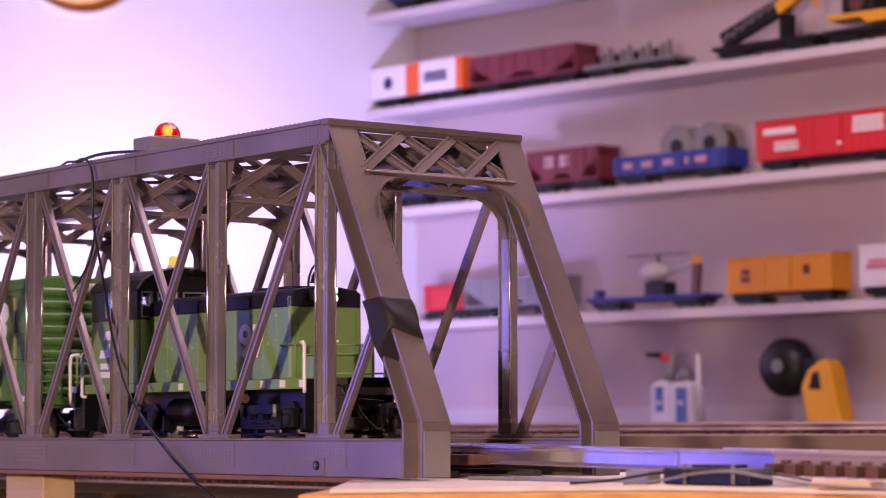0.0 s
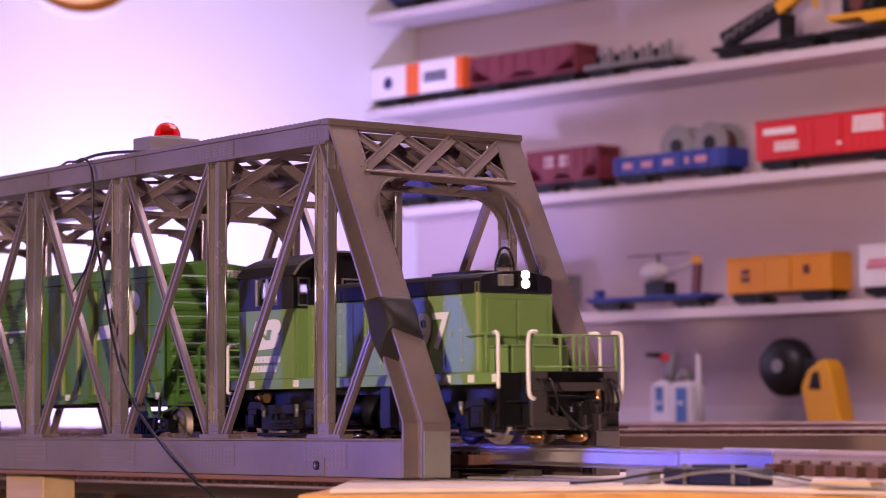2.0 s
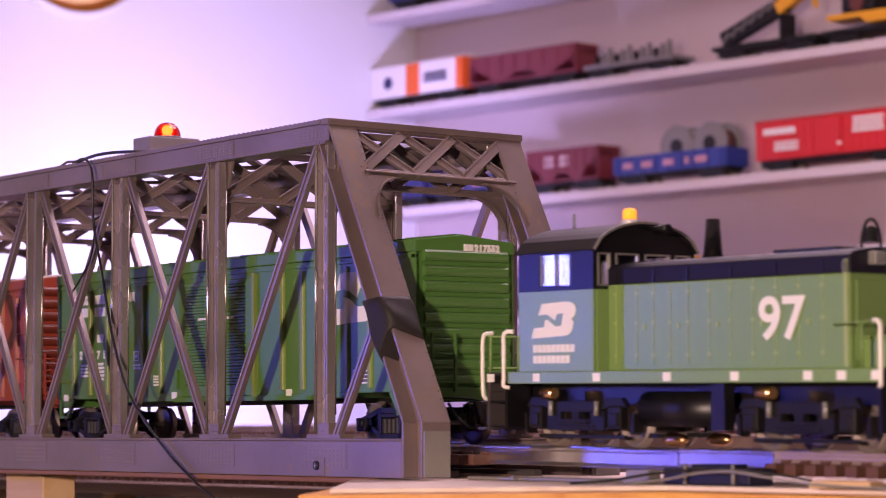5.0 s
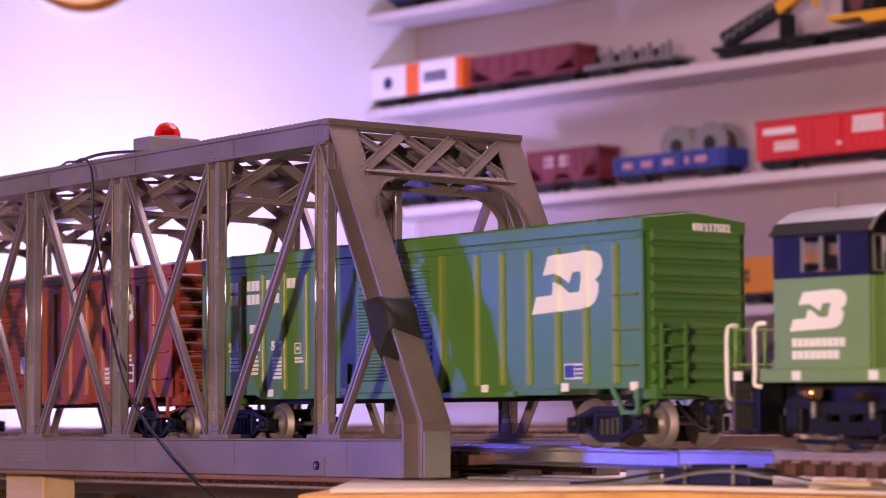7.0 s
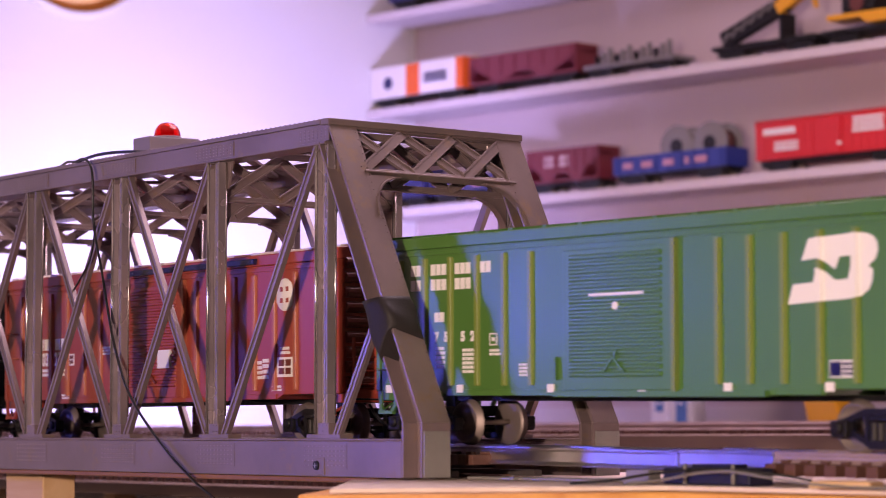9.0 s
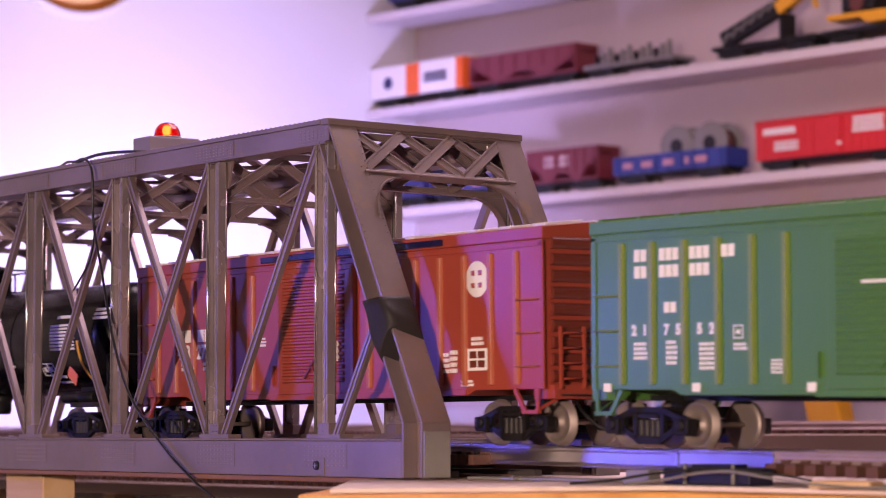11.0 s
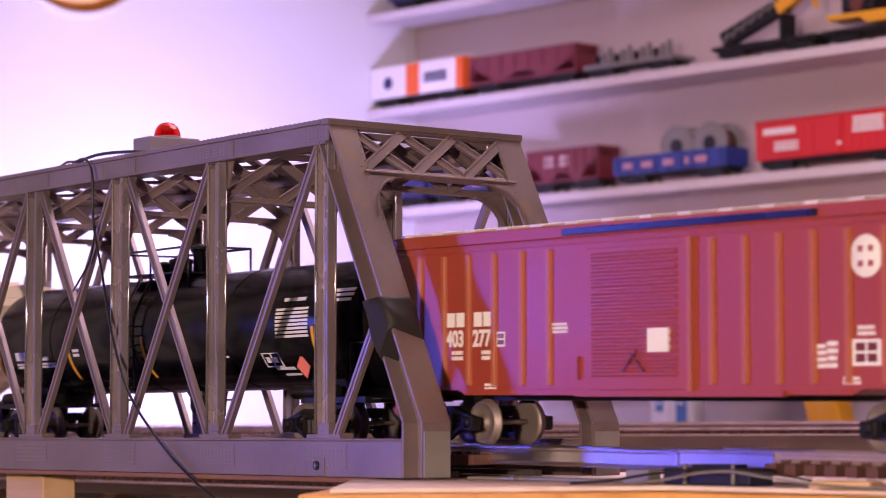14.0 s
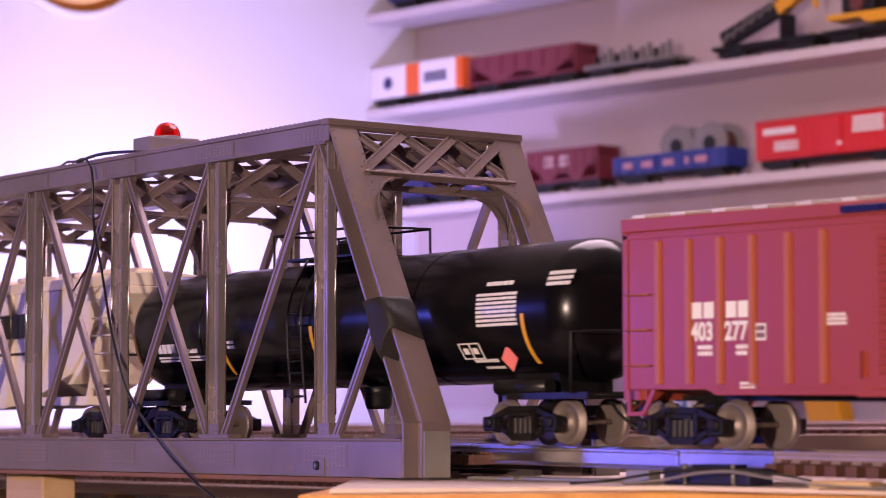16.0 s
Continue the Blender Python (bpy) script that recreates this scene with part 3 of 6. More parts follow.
part("bench_leg", Shape().box(0.3, 0.36, 0.2, 0.26, FLOOR, -0.0755), BENCH, bench)
part("bench_leg", Shape().box(-0.30, -0.25, -0.11, -0.06, FLOOR, -0.0755), BENCH, bench)
pier = part("wood_pier", Shape().box(-1.214, -1.131, 0.05, 0.089, FLOOR, -0.0370), BENCH, bevel=0.002)
tagged(pier, "upright pine timber pier under the bridge", "timber")

approach = part("track_shelf", Shape().box(-4.35, X_BACK - 0.002, 0.040, 0.174, -0.034, -0.0228), BENCH)
tagged(approach, "narrow pine board carrying the approach track", "shelf")
for x in (-2.0, -2.7):
    part("shelf_leg", Shape().box(x - 0.02, x + 0.02, 0.09, 0.13, FLOOR, -0.034), BENCH, approach)
plank = part("support_plank", Shape().box(X_BACK, -0.471, 0.003, 0.210, -0.0368, -0.0325), PLANK, bevel=0.0008)
tagged(plank, "thin brown plank under the bridge", "plank")
lower = part("lower_table", Shape().box(-2.75, -0.62, 0.36, 1.05, -0.075, -0.060), LAYOUT, bevel=0.002)
tagged(lower, "brown lower table board behind the bridge", "table")
for x in (-2.6, -0.8):
    for y in (0.42, 0.98):
        part("table_leg", Shape().box(x - 0.02, x + 0.02, y - 0.02, y + 0.02, FLOOR, -0.075), BENCH, lower)
lt = thing("track", "steel rails on brown ties of a lower track", "track", pose(0, 0.43, -0.0595))
for sg in (-1, 1):
    part("rail", rail_shape(-2.6, -0.65, sg * GAUGE / 2, 0.0140), STEEL, lt)
sh = Shape()
for i in range(98):
    sh.box(-2.58 + i * 0.0195, -2.569 + i * 0.0195, -0.043, 0.043, 0.0, 0.0055)
part("tie_bed", sh, TIE, lt, kind="stuff")

P_CASE = mat("case_navy", (0.012, 0.013, 0.04), 0.45)
# ---- small things on the bench beside the track ----
sm = thing("switch_motor", "dark blue plastic switch motor beside the rail", "switch motor", pose(-0.105, 0.046, -0.0330))
part("motor_case", Shape().box(-0.045, 0.045, -0.012, 0.012, 0.0, 0.012), P_CASE, sm, bevel=0.0015)
part("motor_lid", Shape().box(-0.018, 0.022, -0.009, 0.009, 0.012, 0.0145), P_CASE, sm, bevel=0.001)
for x in (-0.020, 0.030):
    part("motor_lug", Shape().tube((x, -0.013, 0.0), (x, -0.013, 0.015), 0.0016, None, 8), FOOT, sm)
br = thing("rail_bracket", "grey metal rail bracket on the bench", "bracket", pose(-0.178, 0.040, -0.0330))
part("bracket_block", Shape().box(-0.013, 0.013, -0.006, 0.006, 0.0, 0.010), FOOT, br, bevel=0.0008)
for x, y, w in ((-0.285, 0.050, 0.055), (-0.235, 0.062, 0.020), (-0.36, 0.045, 0.030)):
    pl = thing("metal_strip", "thin grey metal strip lying on the bench", "metal strip", pose(x, y, -0.0332), "metal strips")
    part("strip_plate", Shape().box(-w, w, -0.006, 0.006, 0.0, 0.0025), FOOT, pl, bevel=0.0006)
wr = part("cable", Shape().wire(bend([(-0.16, 0.005, -0.0322), (-0.125, 0.012, -0.029), (-0.090, 0.012, -0.024), (-0.055, 0.012, -0.0225), (-0.02, 0.012, -0.026), (0.03, 0.014, -0.0305), (0.09, 0.02, -0.0320), (0.18, 0.03, -0.0322)], 8), 0.0011), FOOT)
tagged(wr, "thin grey wire curving over the bench", "cable")
wr = part("cable", Shape().wire(bend([(-0.20, -0.012, -0.0322), (-0.17, 0.000, -0.0300), (-0.130, 0.010, -0.0245), (-0.09, 0.022, -0.0215), (-0.05, 0.040, -0.0240), (-0.02, 0.055, -0.029)], 8), 0.0011), CABLE)
tagged(wr, "thin black wire looping beside the track", "cable")
blk = thing("wood_offcut", "pale pine offcut lying on the bench", "wood block", pose(0.036, 0.028, -0.0332, 0, 0, 12))
part("offcut_body", Shape().box(-0.022, 0.026, -0.010, 0.010, 0.0, 0.0055), BENCH, blk, bevel=0.002)
# ---- the train ----
TRAVEL = [(0.0, -0.487), (0.5, -0.4175), (1.0, -0.348), (1.5, -0.278), (2.0, -0.2078), (2.5, -0.1383), (3.0, -0.070), (3.5, 0.0), (4.0, 0.0675), (4.2, 0.0957),
          (5.25, 0.2420), (6.3, 0.3896), (6.5, 0.4187), (7.0, 0.492), (7.5, 0.5594), (8.0, 0.6316), (8.5, 0.7019), (9.0, 0.7753), (9.2, 0.8049),
          (10.25, 0.9530), (11.3, 1.1018), (11.5, 1.1291), (12.0, 1.1934), (12.5, 1.2688), (13.0, 1.3413), (13.5, 1.4134), (14.0, 1.4875), (14.5, 1.5631), (15.0, 1.6359), (15.5, 1.7094), (16.0, 1.7843)]
CARS, AXLES = [], []
HW = 0.0527           # half the width of a car
SIDE = -HW + 0.0012   # the flat near side of a boxcar, behind its posts
WHEEL_R = 0.0176


def car(name, label, category, x):
    ob = thing(name, label, category, pose(x, Y_MID, RAIL_Z), "train cars")
    CARS.append((ob, x))
    return ob


WHEEL_MESH = {}


def axle(parent, x, r=WHEEL_R, material=None):
    """A turning axle with two flanged, dished wheels."""
    key = (r, material.name if material else "")
    if key not in WHEEL_MESH:
        a = part("axle", Shape().tube((0, -0.030, 0), (0, 0.030, 0), 0.0022, None, 10), WHEEL)
        for s in (-1, 1):
            prof = [(0.003, s * 0.0275), (0.0045, s * 0.0275), (0.006, s * 0.0245), (r - 0.0035, s * 0.0240), (r - 0.0026, s * 0.0268), (r, s * 0.0268),
                    (r + 0.0003, s * 0.0218), (r + 0.0019, s * 0.0214), (r + 0.0019, s * 0.0203), (r - 0.003, s * 0.0200), (0.003, s * 0.0205)]
            sh = Shape().lathe(prof, "y", (0, 0, 0), 28)
            for i in range(4):
                c = i * math.pi / 2
                sh.tube((math.cos(c) * r * 0.52, s * 0.0240, math.sin(c) * r * 0.52), (math.cos(c) * r * 0.52, s * 0.0249, math.sin(c) * r * 0.52), 0.0012, None, 6)
            part("wheel", sh, material or WHEEL, a)
        WHEEL_MESH[key] = a
        a.parent = parent
        a.matrix_local = pose(x, 0, r)
        got = a
    else:
        got = copy_thing(WHEEL_MESH[key], pose(x, 0, r))
        got.parent = parent
        got.matrix_local = pose(x, 0, r)
    AXLES.append((got, x, r))
    return got


TRUCK_BLACK = mat("truck_black", (0.009, 0.008, 0.009), 0.46, 0, 0.2, 90, 0.06, spec=0.3)
SPRING = mat("spring_dull_steel", (0.022, 0.019, 0.018), 0.5, 0.4)


def freight_truck(parent, xc, base=0.078):
    """A sprung freight truck: arched side frames with open windows, spring nests, bearing adapters, bolster and two axles."""
    b = base / 2
    for s in (-1, 1):
        y = s * 0.0385
        sh = Shape()

        def plate(pts, y0=y - 0.0022, deep=0.0044):
            sh.prism([(xc + px, y0, pz) for px, pz in pts], (0, deep, 0))
        plate([(-0.019, 0.0265), (-0.016, 0.0310), (0.016, 0.0310), (0.019, 0.0265)])
        plate([(-0.0145, 0.0048), (-0.0120, 0.0030), (0.0120, 0.0030), (0.0145, 0.0048), (0.0145, 0.0085), (-0.0145, 0.0085)])
        for e in (-1, 1):
            top = [(e * 0.0165, 0.0308), (e * (b - 0.004), 0.0245), (e * (b + 0.004), 0.0225), (e * (b + 0.004), 0.0190), (e * (b - 0.006), 0.0205), (e * 0.0165, 0.0262)]
            low = [(e * 0.0130, 0.0040), (e * (b - 0.010), 0.0125), (e * (b - 0.010), 0.0165), (e * 0.0130, 0.0085)]
            post = [(e * 0.0125, 0.0080), (e * 0.0165, 0.0080), (e * 0.0175, 0.0270), (e * 0.0125, 0.0270)]
            leg = [(e * (b - 0.0125), 0.0118), (e * (b - 0.0070), 0.0100), (e * (b - 0.0055), 0.0225), (e * (b - 0.0110), 0.0225)]
            for pts in (top, low, post, leg):
                plate(pts)
        frame_ob = part("side_frame", sh, TRUCK_BLACK, parent)
        for px in (-b, b):
            sh = Shape().prism([(xc + px - 0.0068, y - 0.0050, 0.0105), (xc + px + 0.0068, y - 0.0050, 0.0105), (xc + px + 0.0078, y - 0.0050, 0.0140), (xc + px + 0.0078, y - 0.0050, 0.0225), (xc + px - 0.0078, y - 0.0050, 0.0225), (xc + px - 0.0078, y - 0.0050, 0.0140)], (0, 0.0100, 0))
            part("journal_box", sh, TRUCK_BLACK, frame_ob, bevel=0.0012)
            part("bearing_cap", Shape().lathe([(0.0045, y + s * 0.0048), (0.0045, y + s * 0.0062), (0.0028, y + s * 0.0070), (0.0004, y + s * 0.0070)], "y", (xc + px, 0, WHEEL_R), 14), TRUCK_BLACK, frame_ob)
        for i in (-1.5, -0.5, 0.5, 1.5):
            sh = Shape()
            sh.lathe([(0.0027 + 0.0005 * (j % 2), 0.0085 + j * 0.0011) for j in range(13)], "z", (xc + i * 0.0062, y - s * 0.0002, 0), 10)
            part("coil_spring", sh, SPRING, frame_ob)
        part("bolster_end", Shape().box(xc - 0.0115, xc + 0.0115, min(y - s * 0.006, y + s * 0.0030), max(y - s * 0.006, y + s * 0.0030), 0.0225, 0.0262), TRUCK_BLACK, frame_ob, bevel=0.0006)
    part("bolster", Shape().box(xc - 0.010, xc + 0.010, -0.034, 0.034, 0.0222, 0.0310).box(xc - 0.006, xc + 0.006, -0.012, 0.012, 0.031, 0.041), TRUCK_BLACK, parent)
    for s in (-1, 1):
        axle(parent, xc + s * b)
        part("brake_beam", Shape().box(xc + s * (b - 0.0235), xc + s * (b - 0.0200), -0.026, 0.026, 0.0120, 0.0150), TRUCK_BLACK, parent)


PIN = mat("coupler_gloss", (0.05, 0.045, 0.045), 0.16, 0.8)


def coupler(parent, x, s):
    sh = Shape()
    sh.box(min(x, x + s * 0.020), max(x, x + s * 0.020), -0.0045, 0.0045, 0.0255, 0.0335)
    sh.prism([(x + s * 0.018, -0.007, 0.0235), (x + s * 0.030, -0.008, 0.0235), (x + s * 0.031, 0.001, 0.0235), (x + s * 0.026, 0.004, 0.0235), (x + s * 0.018, 0.007, 0.0235)], (0, 0, 0.012))
    part("coupler", sh, BLACK, parent, bevel=0.0008)
    for px, pr in ((0.0100, 0.0042), (0.0260, 0.0048)):
        part("coupler_pin", Shape().lathe([(pr * 0.6, 0.0105), (pr, 0.0115), (pr, 0.0300), (pr * 1.15, 0.0305), (pr * 1.15, 0.0335), (pr * 0.5, 0.0345)], "z", (x + s * px, -0.003, 0), 14), PIN, parent, "shiny black metal pin")
    sh = Shape().wire(bend([(x - s * 0.004, -0.016, 0.034), (x + s * 0.008, -0.018, 0.024), (x + s * 0.022, -0.012, 0.0125), (x + s * 0.028, -0.007, 0.016)], 5), 0.0014)
    part("brake_hose", sh, BLACK, parent)
    sh = Shape().wire([(x + s * 0.006, -0.040, 0.039), (x + s * 0.007, -0.012, 0.0385), (x + s * 0.014, 0.0, 0.037)], 0.0009)
    part("uncoupling_lever", sh, BLACK, parent)


def stencil(parent, x, z, w, h, rows, y=-HW, name="data_stencil", material=None, seed=3):
    """Small unreadable lettering as bars on the near side."""
    rnd = random.Random(seed)
    sh = Shape()
    step = h / rows
    for i in range(rows):
        z0 = z + h - (i + 1) * step
        xx = x
        while xx < x + w - 0.0008:
            bw = min(rnd.uniform(0.0012, 0.0045), x + w - xx)
            sh.box(xx, xx + bw, y - 0.0003, y + 0.0002, z0 + step * 0.16, z0 + step * 0.84)
            xx += bw + 0.0007
    part(name, sh, material or WHITE, parent, kind="stuff")


def blocks(parent, x, z, h, widths, gap=0.0012, y=-HW, name="lettering_block"):
    """A railway's name as a row of plain upright blocks."""
    xx = x
    for w in widths:
        if w > 0:
            part(name, Shape().box(xx, xx + w, y - 0.0004, y + 0.0003, z, z + h), WHITE, parent)
        xx += abs(w) + gap


EMBLEM = [(30, 5), (97, 0), (110, 2), (119, 8), (124, 18), (125, 32), (121, 45), (112, 55), (118, 62), (117, 80), (112, 94), (102, 104), (90, 107), (0, 113), (8, 80), (36, 78), (40, 55), (47, 55), (67, 76), (84, 75), (91, 37), (73, 38), (67, 58), (45, 38), (20, 41)]


def emblem(parent, x, z, w, h, y=-HW, ribs=()):
    """A painted emblem that follows the flat side and the posts standing out of it."""
    bm = bmesh.new()
    bm.faces.new([bm.verts.new((x + px / 125 * w, 0, z + (113 - py) / 113 * h)) for px, py in EMBLEM])
    for r in ribs:
        for d in (-0.0040, -0.0037, -0.0023, 0.0023, 0.0037, 0.0040):
            if x < r + d < x + w:
                bmesh.ops.bisect_plane(bm, geom=bm.verts[:] + bm.edges[:] + bm.faces[:], plane_co=(r + d, 0, 0), plane_no=(1, 0, 0))
    for v in bm.verts:
        near = min([abs(v.co.x - r) for r in ribs], default=1.0)
        v.co.y = y - 0.0004 - 0.0028 * max(0.0, min(1.0, (0.0038 - near) / 0.0014))
    back = bmesh.ops.extrude_face_region(bm, geom=bm.faces[:])["geom"]
    for v in back:
        if isinstance(v, bmesh.types.BMVert):
            v.co.y += 0.0006
    sh = Shape()
    sh.bm = bm
    part("emblem", sh, WHITE, parent, "white angular painted emblem")


def ladder(parent, x, s, z0, z1, material, n=4, y=-HW, wide=0.026):
    sh = Shape()
    for i in range(n):
        z = z0 + (z1 - z0) * i / (n - 1)
        sh.wire([(x, y, z), (x, y - 0.003, z), (x + s * wide, y - 0.003, z), (x + s * wide, y, z)], 0.0007)
    part("grab_iron", sh, material, parent, kind="stuff")


def boxcar(x0, x1, body, rib_mat, dark, label, ribs, door, z_top=0.1660, marks=None, pads=False):
    c = car("boxcar", label, "boxcar", (x0 + x1) / 2)
    L = (x1 - x0) / 2
    z0, eave = 0.0400, 0.1625
    # body with a shallow sill cut and a peaked roof
    sh = Shape()
    sh.prism([(-L, -HW + 0.0012, z0 + 0.004), (-L + 0.09, -HW + 0.0012, z0 + 0.004), (-L + 0.10, -HW + 0.0012, z0), (L - 0.10, -HW + 0.0012, z0), (L - 0.09, -HW + 0.0012, z0 + 0.004), (L, -HW + 0.0012, z0 + 0.004),
              (L, -HW + 0.0012, eave), (-L, -HW + 0.0012, eave)], (0, 2 * HW - 0.0024, 0))
    part("body", sh, body, c, bevel=0.0006)
    sh = Shape()
    sh.prism([(-L - 0.001, -HW - 0.0006, eave), (-L - 0.001, HW + 0.0006, eave), (-L - 0.001, HW + 0.0006, eave + 0.010), (-L - 0.001, 0, eave + 0.0155), (-L - 0.001, -HW - 0.0006, eave + 0.010)], (2 * L + 0.002, 0, 0))
    roof = part("roof", sh, body, c, bevel=0.0008)
    n = 14
    for i in range(n + 1):
        x = -L + 0.012 + i * (2 * L - 0.024) / n
        for s in (-1, 1):
            if pads:
                sh = Shape().hexa([(x - 0.0075, s * 0.006, eave + 0.0148), (x + 0.0075, s * 0.006, eave + 0.0148), (x + 0.0075, s * (HW - 0.006), eave + 0.0108), (x - 0.0075, s * (HW - 0.006), eave + 0.0108),
                                   (x - 0.0075, s * 0.006, eave + 0.0172), (x + 0.0075, s * 0.006, eave + 0.0172), (x + 0.0075, s * (HW - 0.006), eave + 0.0132), (x - 0.0075, s * (HW - 0.006), eave + 0.0132)])
                part("roof_panel", sh, GALV, roof, "pale raised roof panel", bevel=0.0006)
            else:
                sh = Shape().bar((x, s * 0.002, eave + 0.0160), (x, s * HW, eave + 0.0108), 0.006, 0.0018, (1, 0, 0))
                part("roof_rib", sh, body, roof)
    # side posts and eave and sill strips
    for s in (-1, 1):
        y = s * HW
        part("eave_strip", Shape().box(-L, L, min(y, y - s * 0.003), max(y, y - s * 0.003), eave - 0.0055, eave - 0.002), body, c, bevel=0.0004)
        part("sill_strip", Shape().box(-L + 0.10, L - 0.10, min(y, y - s * 0.003), max(y, y - s * 0.003), z0, z0 + 0.005), body, c, bevel=0.0004)
        for x in ribs:
            sh = Shape().hexa([(x - 0.0036, y - s * 0.0016, z0 + 0.008), (x + 0.0036, y - s * 0.0016, z0 + 0.008), (x + 0.0022, y + s * 0.0014, z0 + 0.008), (x - 0.0022, y + s * 0.0014, z0 + 0.008),
                               (x - 0.0036, y - s * 0.0016, eave - 0.008), (x + 0.0036, y - s * 0.0016, eave - 0.008), (x + 0.0022, y + s * 0.0014, eave - 0.008), (x - 0.0022, y + s * 0.0014, eave - 0.008)])
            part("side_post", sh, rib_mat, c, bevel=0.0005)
        # corner posts
        for e in (-L + 0.003, L - 0.003):
            part("corner_post", Shape().box(e - 0.0030, e + 0.0030, min(y, y - s * 0.004), max(y, y - s * 0.004), z0 + 0.004, eave), body, c, bevel=0.0005)
        # sliding door with pressed ribs
        d0, d1 = door
        dz0, dz1 = z0 + 0.004, eave - 0.010
        door_ob = part("door", Shape().box(d0, d1, min(y + s * 0.002, y - s * 0.003), max(y + s * 0.002, y - s * 0.003), dz0, dz1), body, c, bevel=0.0006)
        for i in range(17):
            z = dz0 + 0.012 + i * (dz1 - dz0 - 0.018) / 16
            sh = Shape().hexa([(d0 + 0.008, y + s * 0.0018, z - 0.0022), (d1 - 0.010, y + s * 0.0018, z - 0.0022), (d1 - 0.010, y + s * 0.0018, z + 0.0022), (d0 + 0.008, y + s * 0.0018, z + 0.0022),
                               (d0 + 0.009, y + s * 0.0036, z - 0.0008), (d1 - 0.011, y + s * 0.0036, z - 0.0008), (d1 - 0.011, y + s * 0.0036, z + 0.0008), (d0 + 0.009, y + s * 0.0036, z + 0.0008)])
            part("door_rib", sh, body, door_ob)
        part("door_frame", Shape().box(d1, d1 + 0.0045, min(y + s * 0.003, y - s * 0.003), max(y + s * 0.003, y - s * 0.003), z0 + 0.002, eave - 0.006), rib_mat, c, bevel=0.0005)
        part("door_stop", Shape().box(d0 - 0.013, d0 - 0.009, min(y + s * 0.002, y - s * 0.003), max(y + s * 0.002, y - s * 0.003), z0 + 0.012, z0 + 0.030), body, c)
        sh = Shape()
        sh.bar(((d0 + d1) / 2 - 0.012, y + s * 0.004, dz0 + 0.014), ((d0 + d1) / 2 + 0.004, y + s * 0.004, dz0 + 0.030), 0.002, 0.0018)
        sh.bar(((d0 + d1) / 2 + 0.012, y + s * 0.004, dz0 + 0.014), ((d0 + d1) / 2 - 0.002, y + s * 0.004, dz0 + 0.026), 0.002, 0.0018)
        part("door_latch", sh, dark, door_ob)
        part("door_track", Shape().box(d0 - 0.01, d1 + 0.1, min(y + s * 0.0045, y), max(y + s * 0.0045, y), z0 - 0.001, z0 + 0.003), body, c)
        # stirrup steps under the corners
        for e, sg in ((-L + 0.005, 1), (L - 0.005, -1)):
            sh = Shape()
            sh.bar((e + sg * 0.002, y, z0 + 0.004), (e + sg * 0.003, y, z0 - 0.0135), 0.0022, 0.0034)
            sh.bar((e + sg * 0.031, y, z0 + 0.004), (e + sg * 0.019, y, z0 - 0.0135), 0.0022, 0.0040)
            sh.bar((e + sg * 0.001, y, z0 - 0.0140), (e + sg * 0.021, y, z0 - 0.0140), 0.0040, 0.0030)
            sh.bar((e + sg * 0.004, y, z0 - 0.0125), (e - sg * 0.001, y - s * 0.022, z0 - 0.002), 0.0022, 0.0030)
            part("stirrup_step", sh, body, c)
            ladder(c, e + sg * 0.001, sg, z0 + 0.022, z0 + 0.075, rib_mat if s < 0 else body, 3, y=y if s < 0 else y + 0.003)
    # ribbed ends
    for e, sg in ((-L, -1), (L, 1)):
        for i in range(9):
            z = z0 + 0.014 + i * 0.0132
            sh = Shape()
            pts = []
            for k in range(7):
                a = math.pi * k / 6
                pts.append((e + sg * 0.0042 * math.sin(a), -HW + 0.008, z - 0.0050 * math.cos(a)))
            sh.prism(pts, (0, 2 * HW - 0.016, 0))
            # on the red car the end's shade is put into this darker rib colour
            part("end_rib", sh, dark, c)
        sh = Shape()
        for i in range(4):
            z = z0 + 0.012 + i * 0.012
            sh.wire([(e + sg * 0.007, -0.041, z), (e + sg * 0.007, -0.017, z)], 0.0008)
        for yy in (-0.041, -0.017):
            sh.box(min(e + sg * 0.006, e + sg * 0.0085), max(e + sg * 0.006, e + sg * 0.0085), yy - 0.0010, yy + 0.0010, z0 + 0.004, z0 + 0.053)
        part("end_ladder", sh, body, c, kind="stuff")
        if sg < 0:
            sh = Shape().tube((e + sg * 0.004, 0.020, z0 + 0.085), (e + sg * 0.010, 0.020, z0 + 0.085), 0.010, None, 18)
            part("brake_wheel", sh, dark, c)
        part("end_sill", Shape().box(min(e - sg * 0.02, e + sg * 0.006), max(e - sg * 0.02, e + sg * 0.006), -HW + 0.006, HW - 0.006, z0 - 0.004, z0 + 0.007), body, c, bevel=0.0006)
        coupler(c, e, sg)
    part("underframe", Shape().box(-L + 0.01, L - 0.01, -0.010, 0.010, 0.0355, z0).box(-0.14, 0.14, -0.030, 0.030, 0.0385, z0), BLACK, c)
    for sg in (-1, 1):
        freight_truck(c, sg * L - (0.0555 if sg > 0 else -0.0515))
    return c, L


# green boxcar
ribs_g = [-0.279, -0.2447, -0.2095, -0.1737, -0.1382, -0.1044, 0.1103, 0.1430, 0.1770, 0.2125, 0.2466, 0.2817]
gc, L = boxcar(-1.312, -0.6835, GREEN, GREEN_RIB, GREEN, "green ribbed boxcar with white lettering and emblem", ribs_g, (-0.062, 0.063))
emblem(gc, 0.181, 0.1035, 0.086, 0.0475, SIDE, ribs_g)
lx = -0.2660
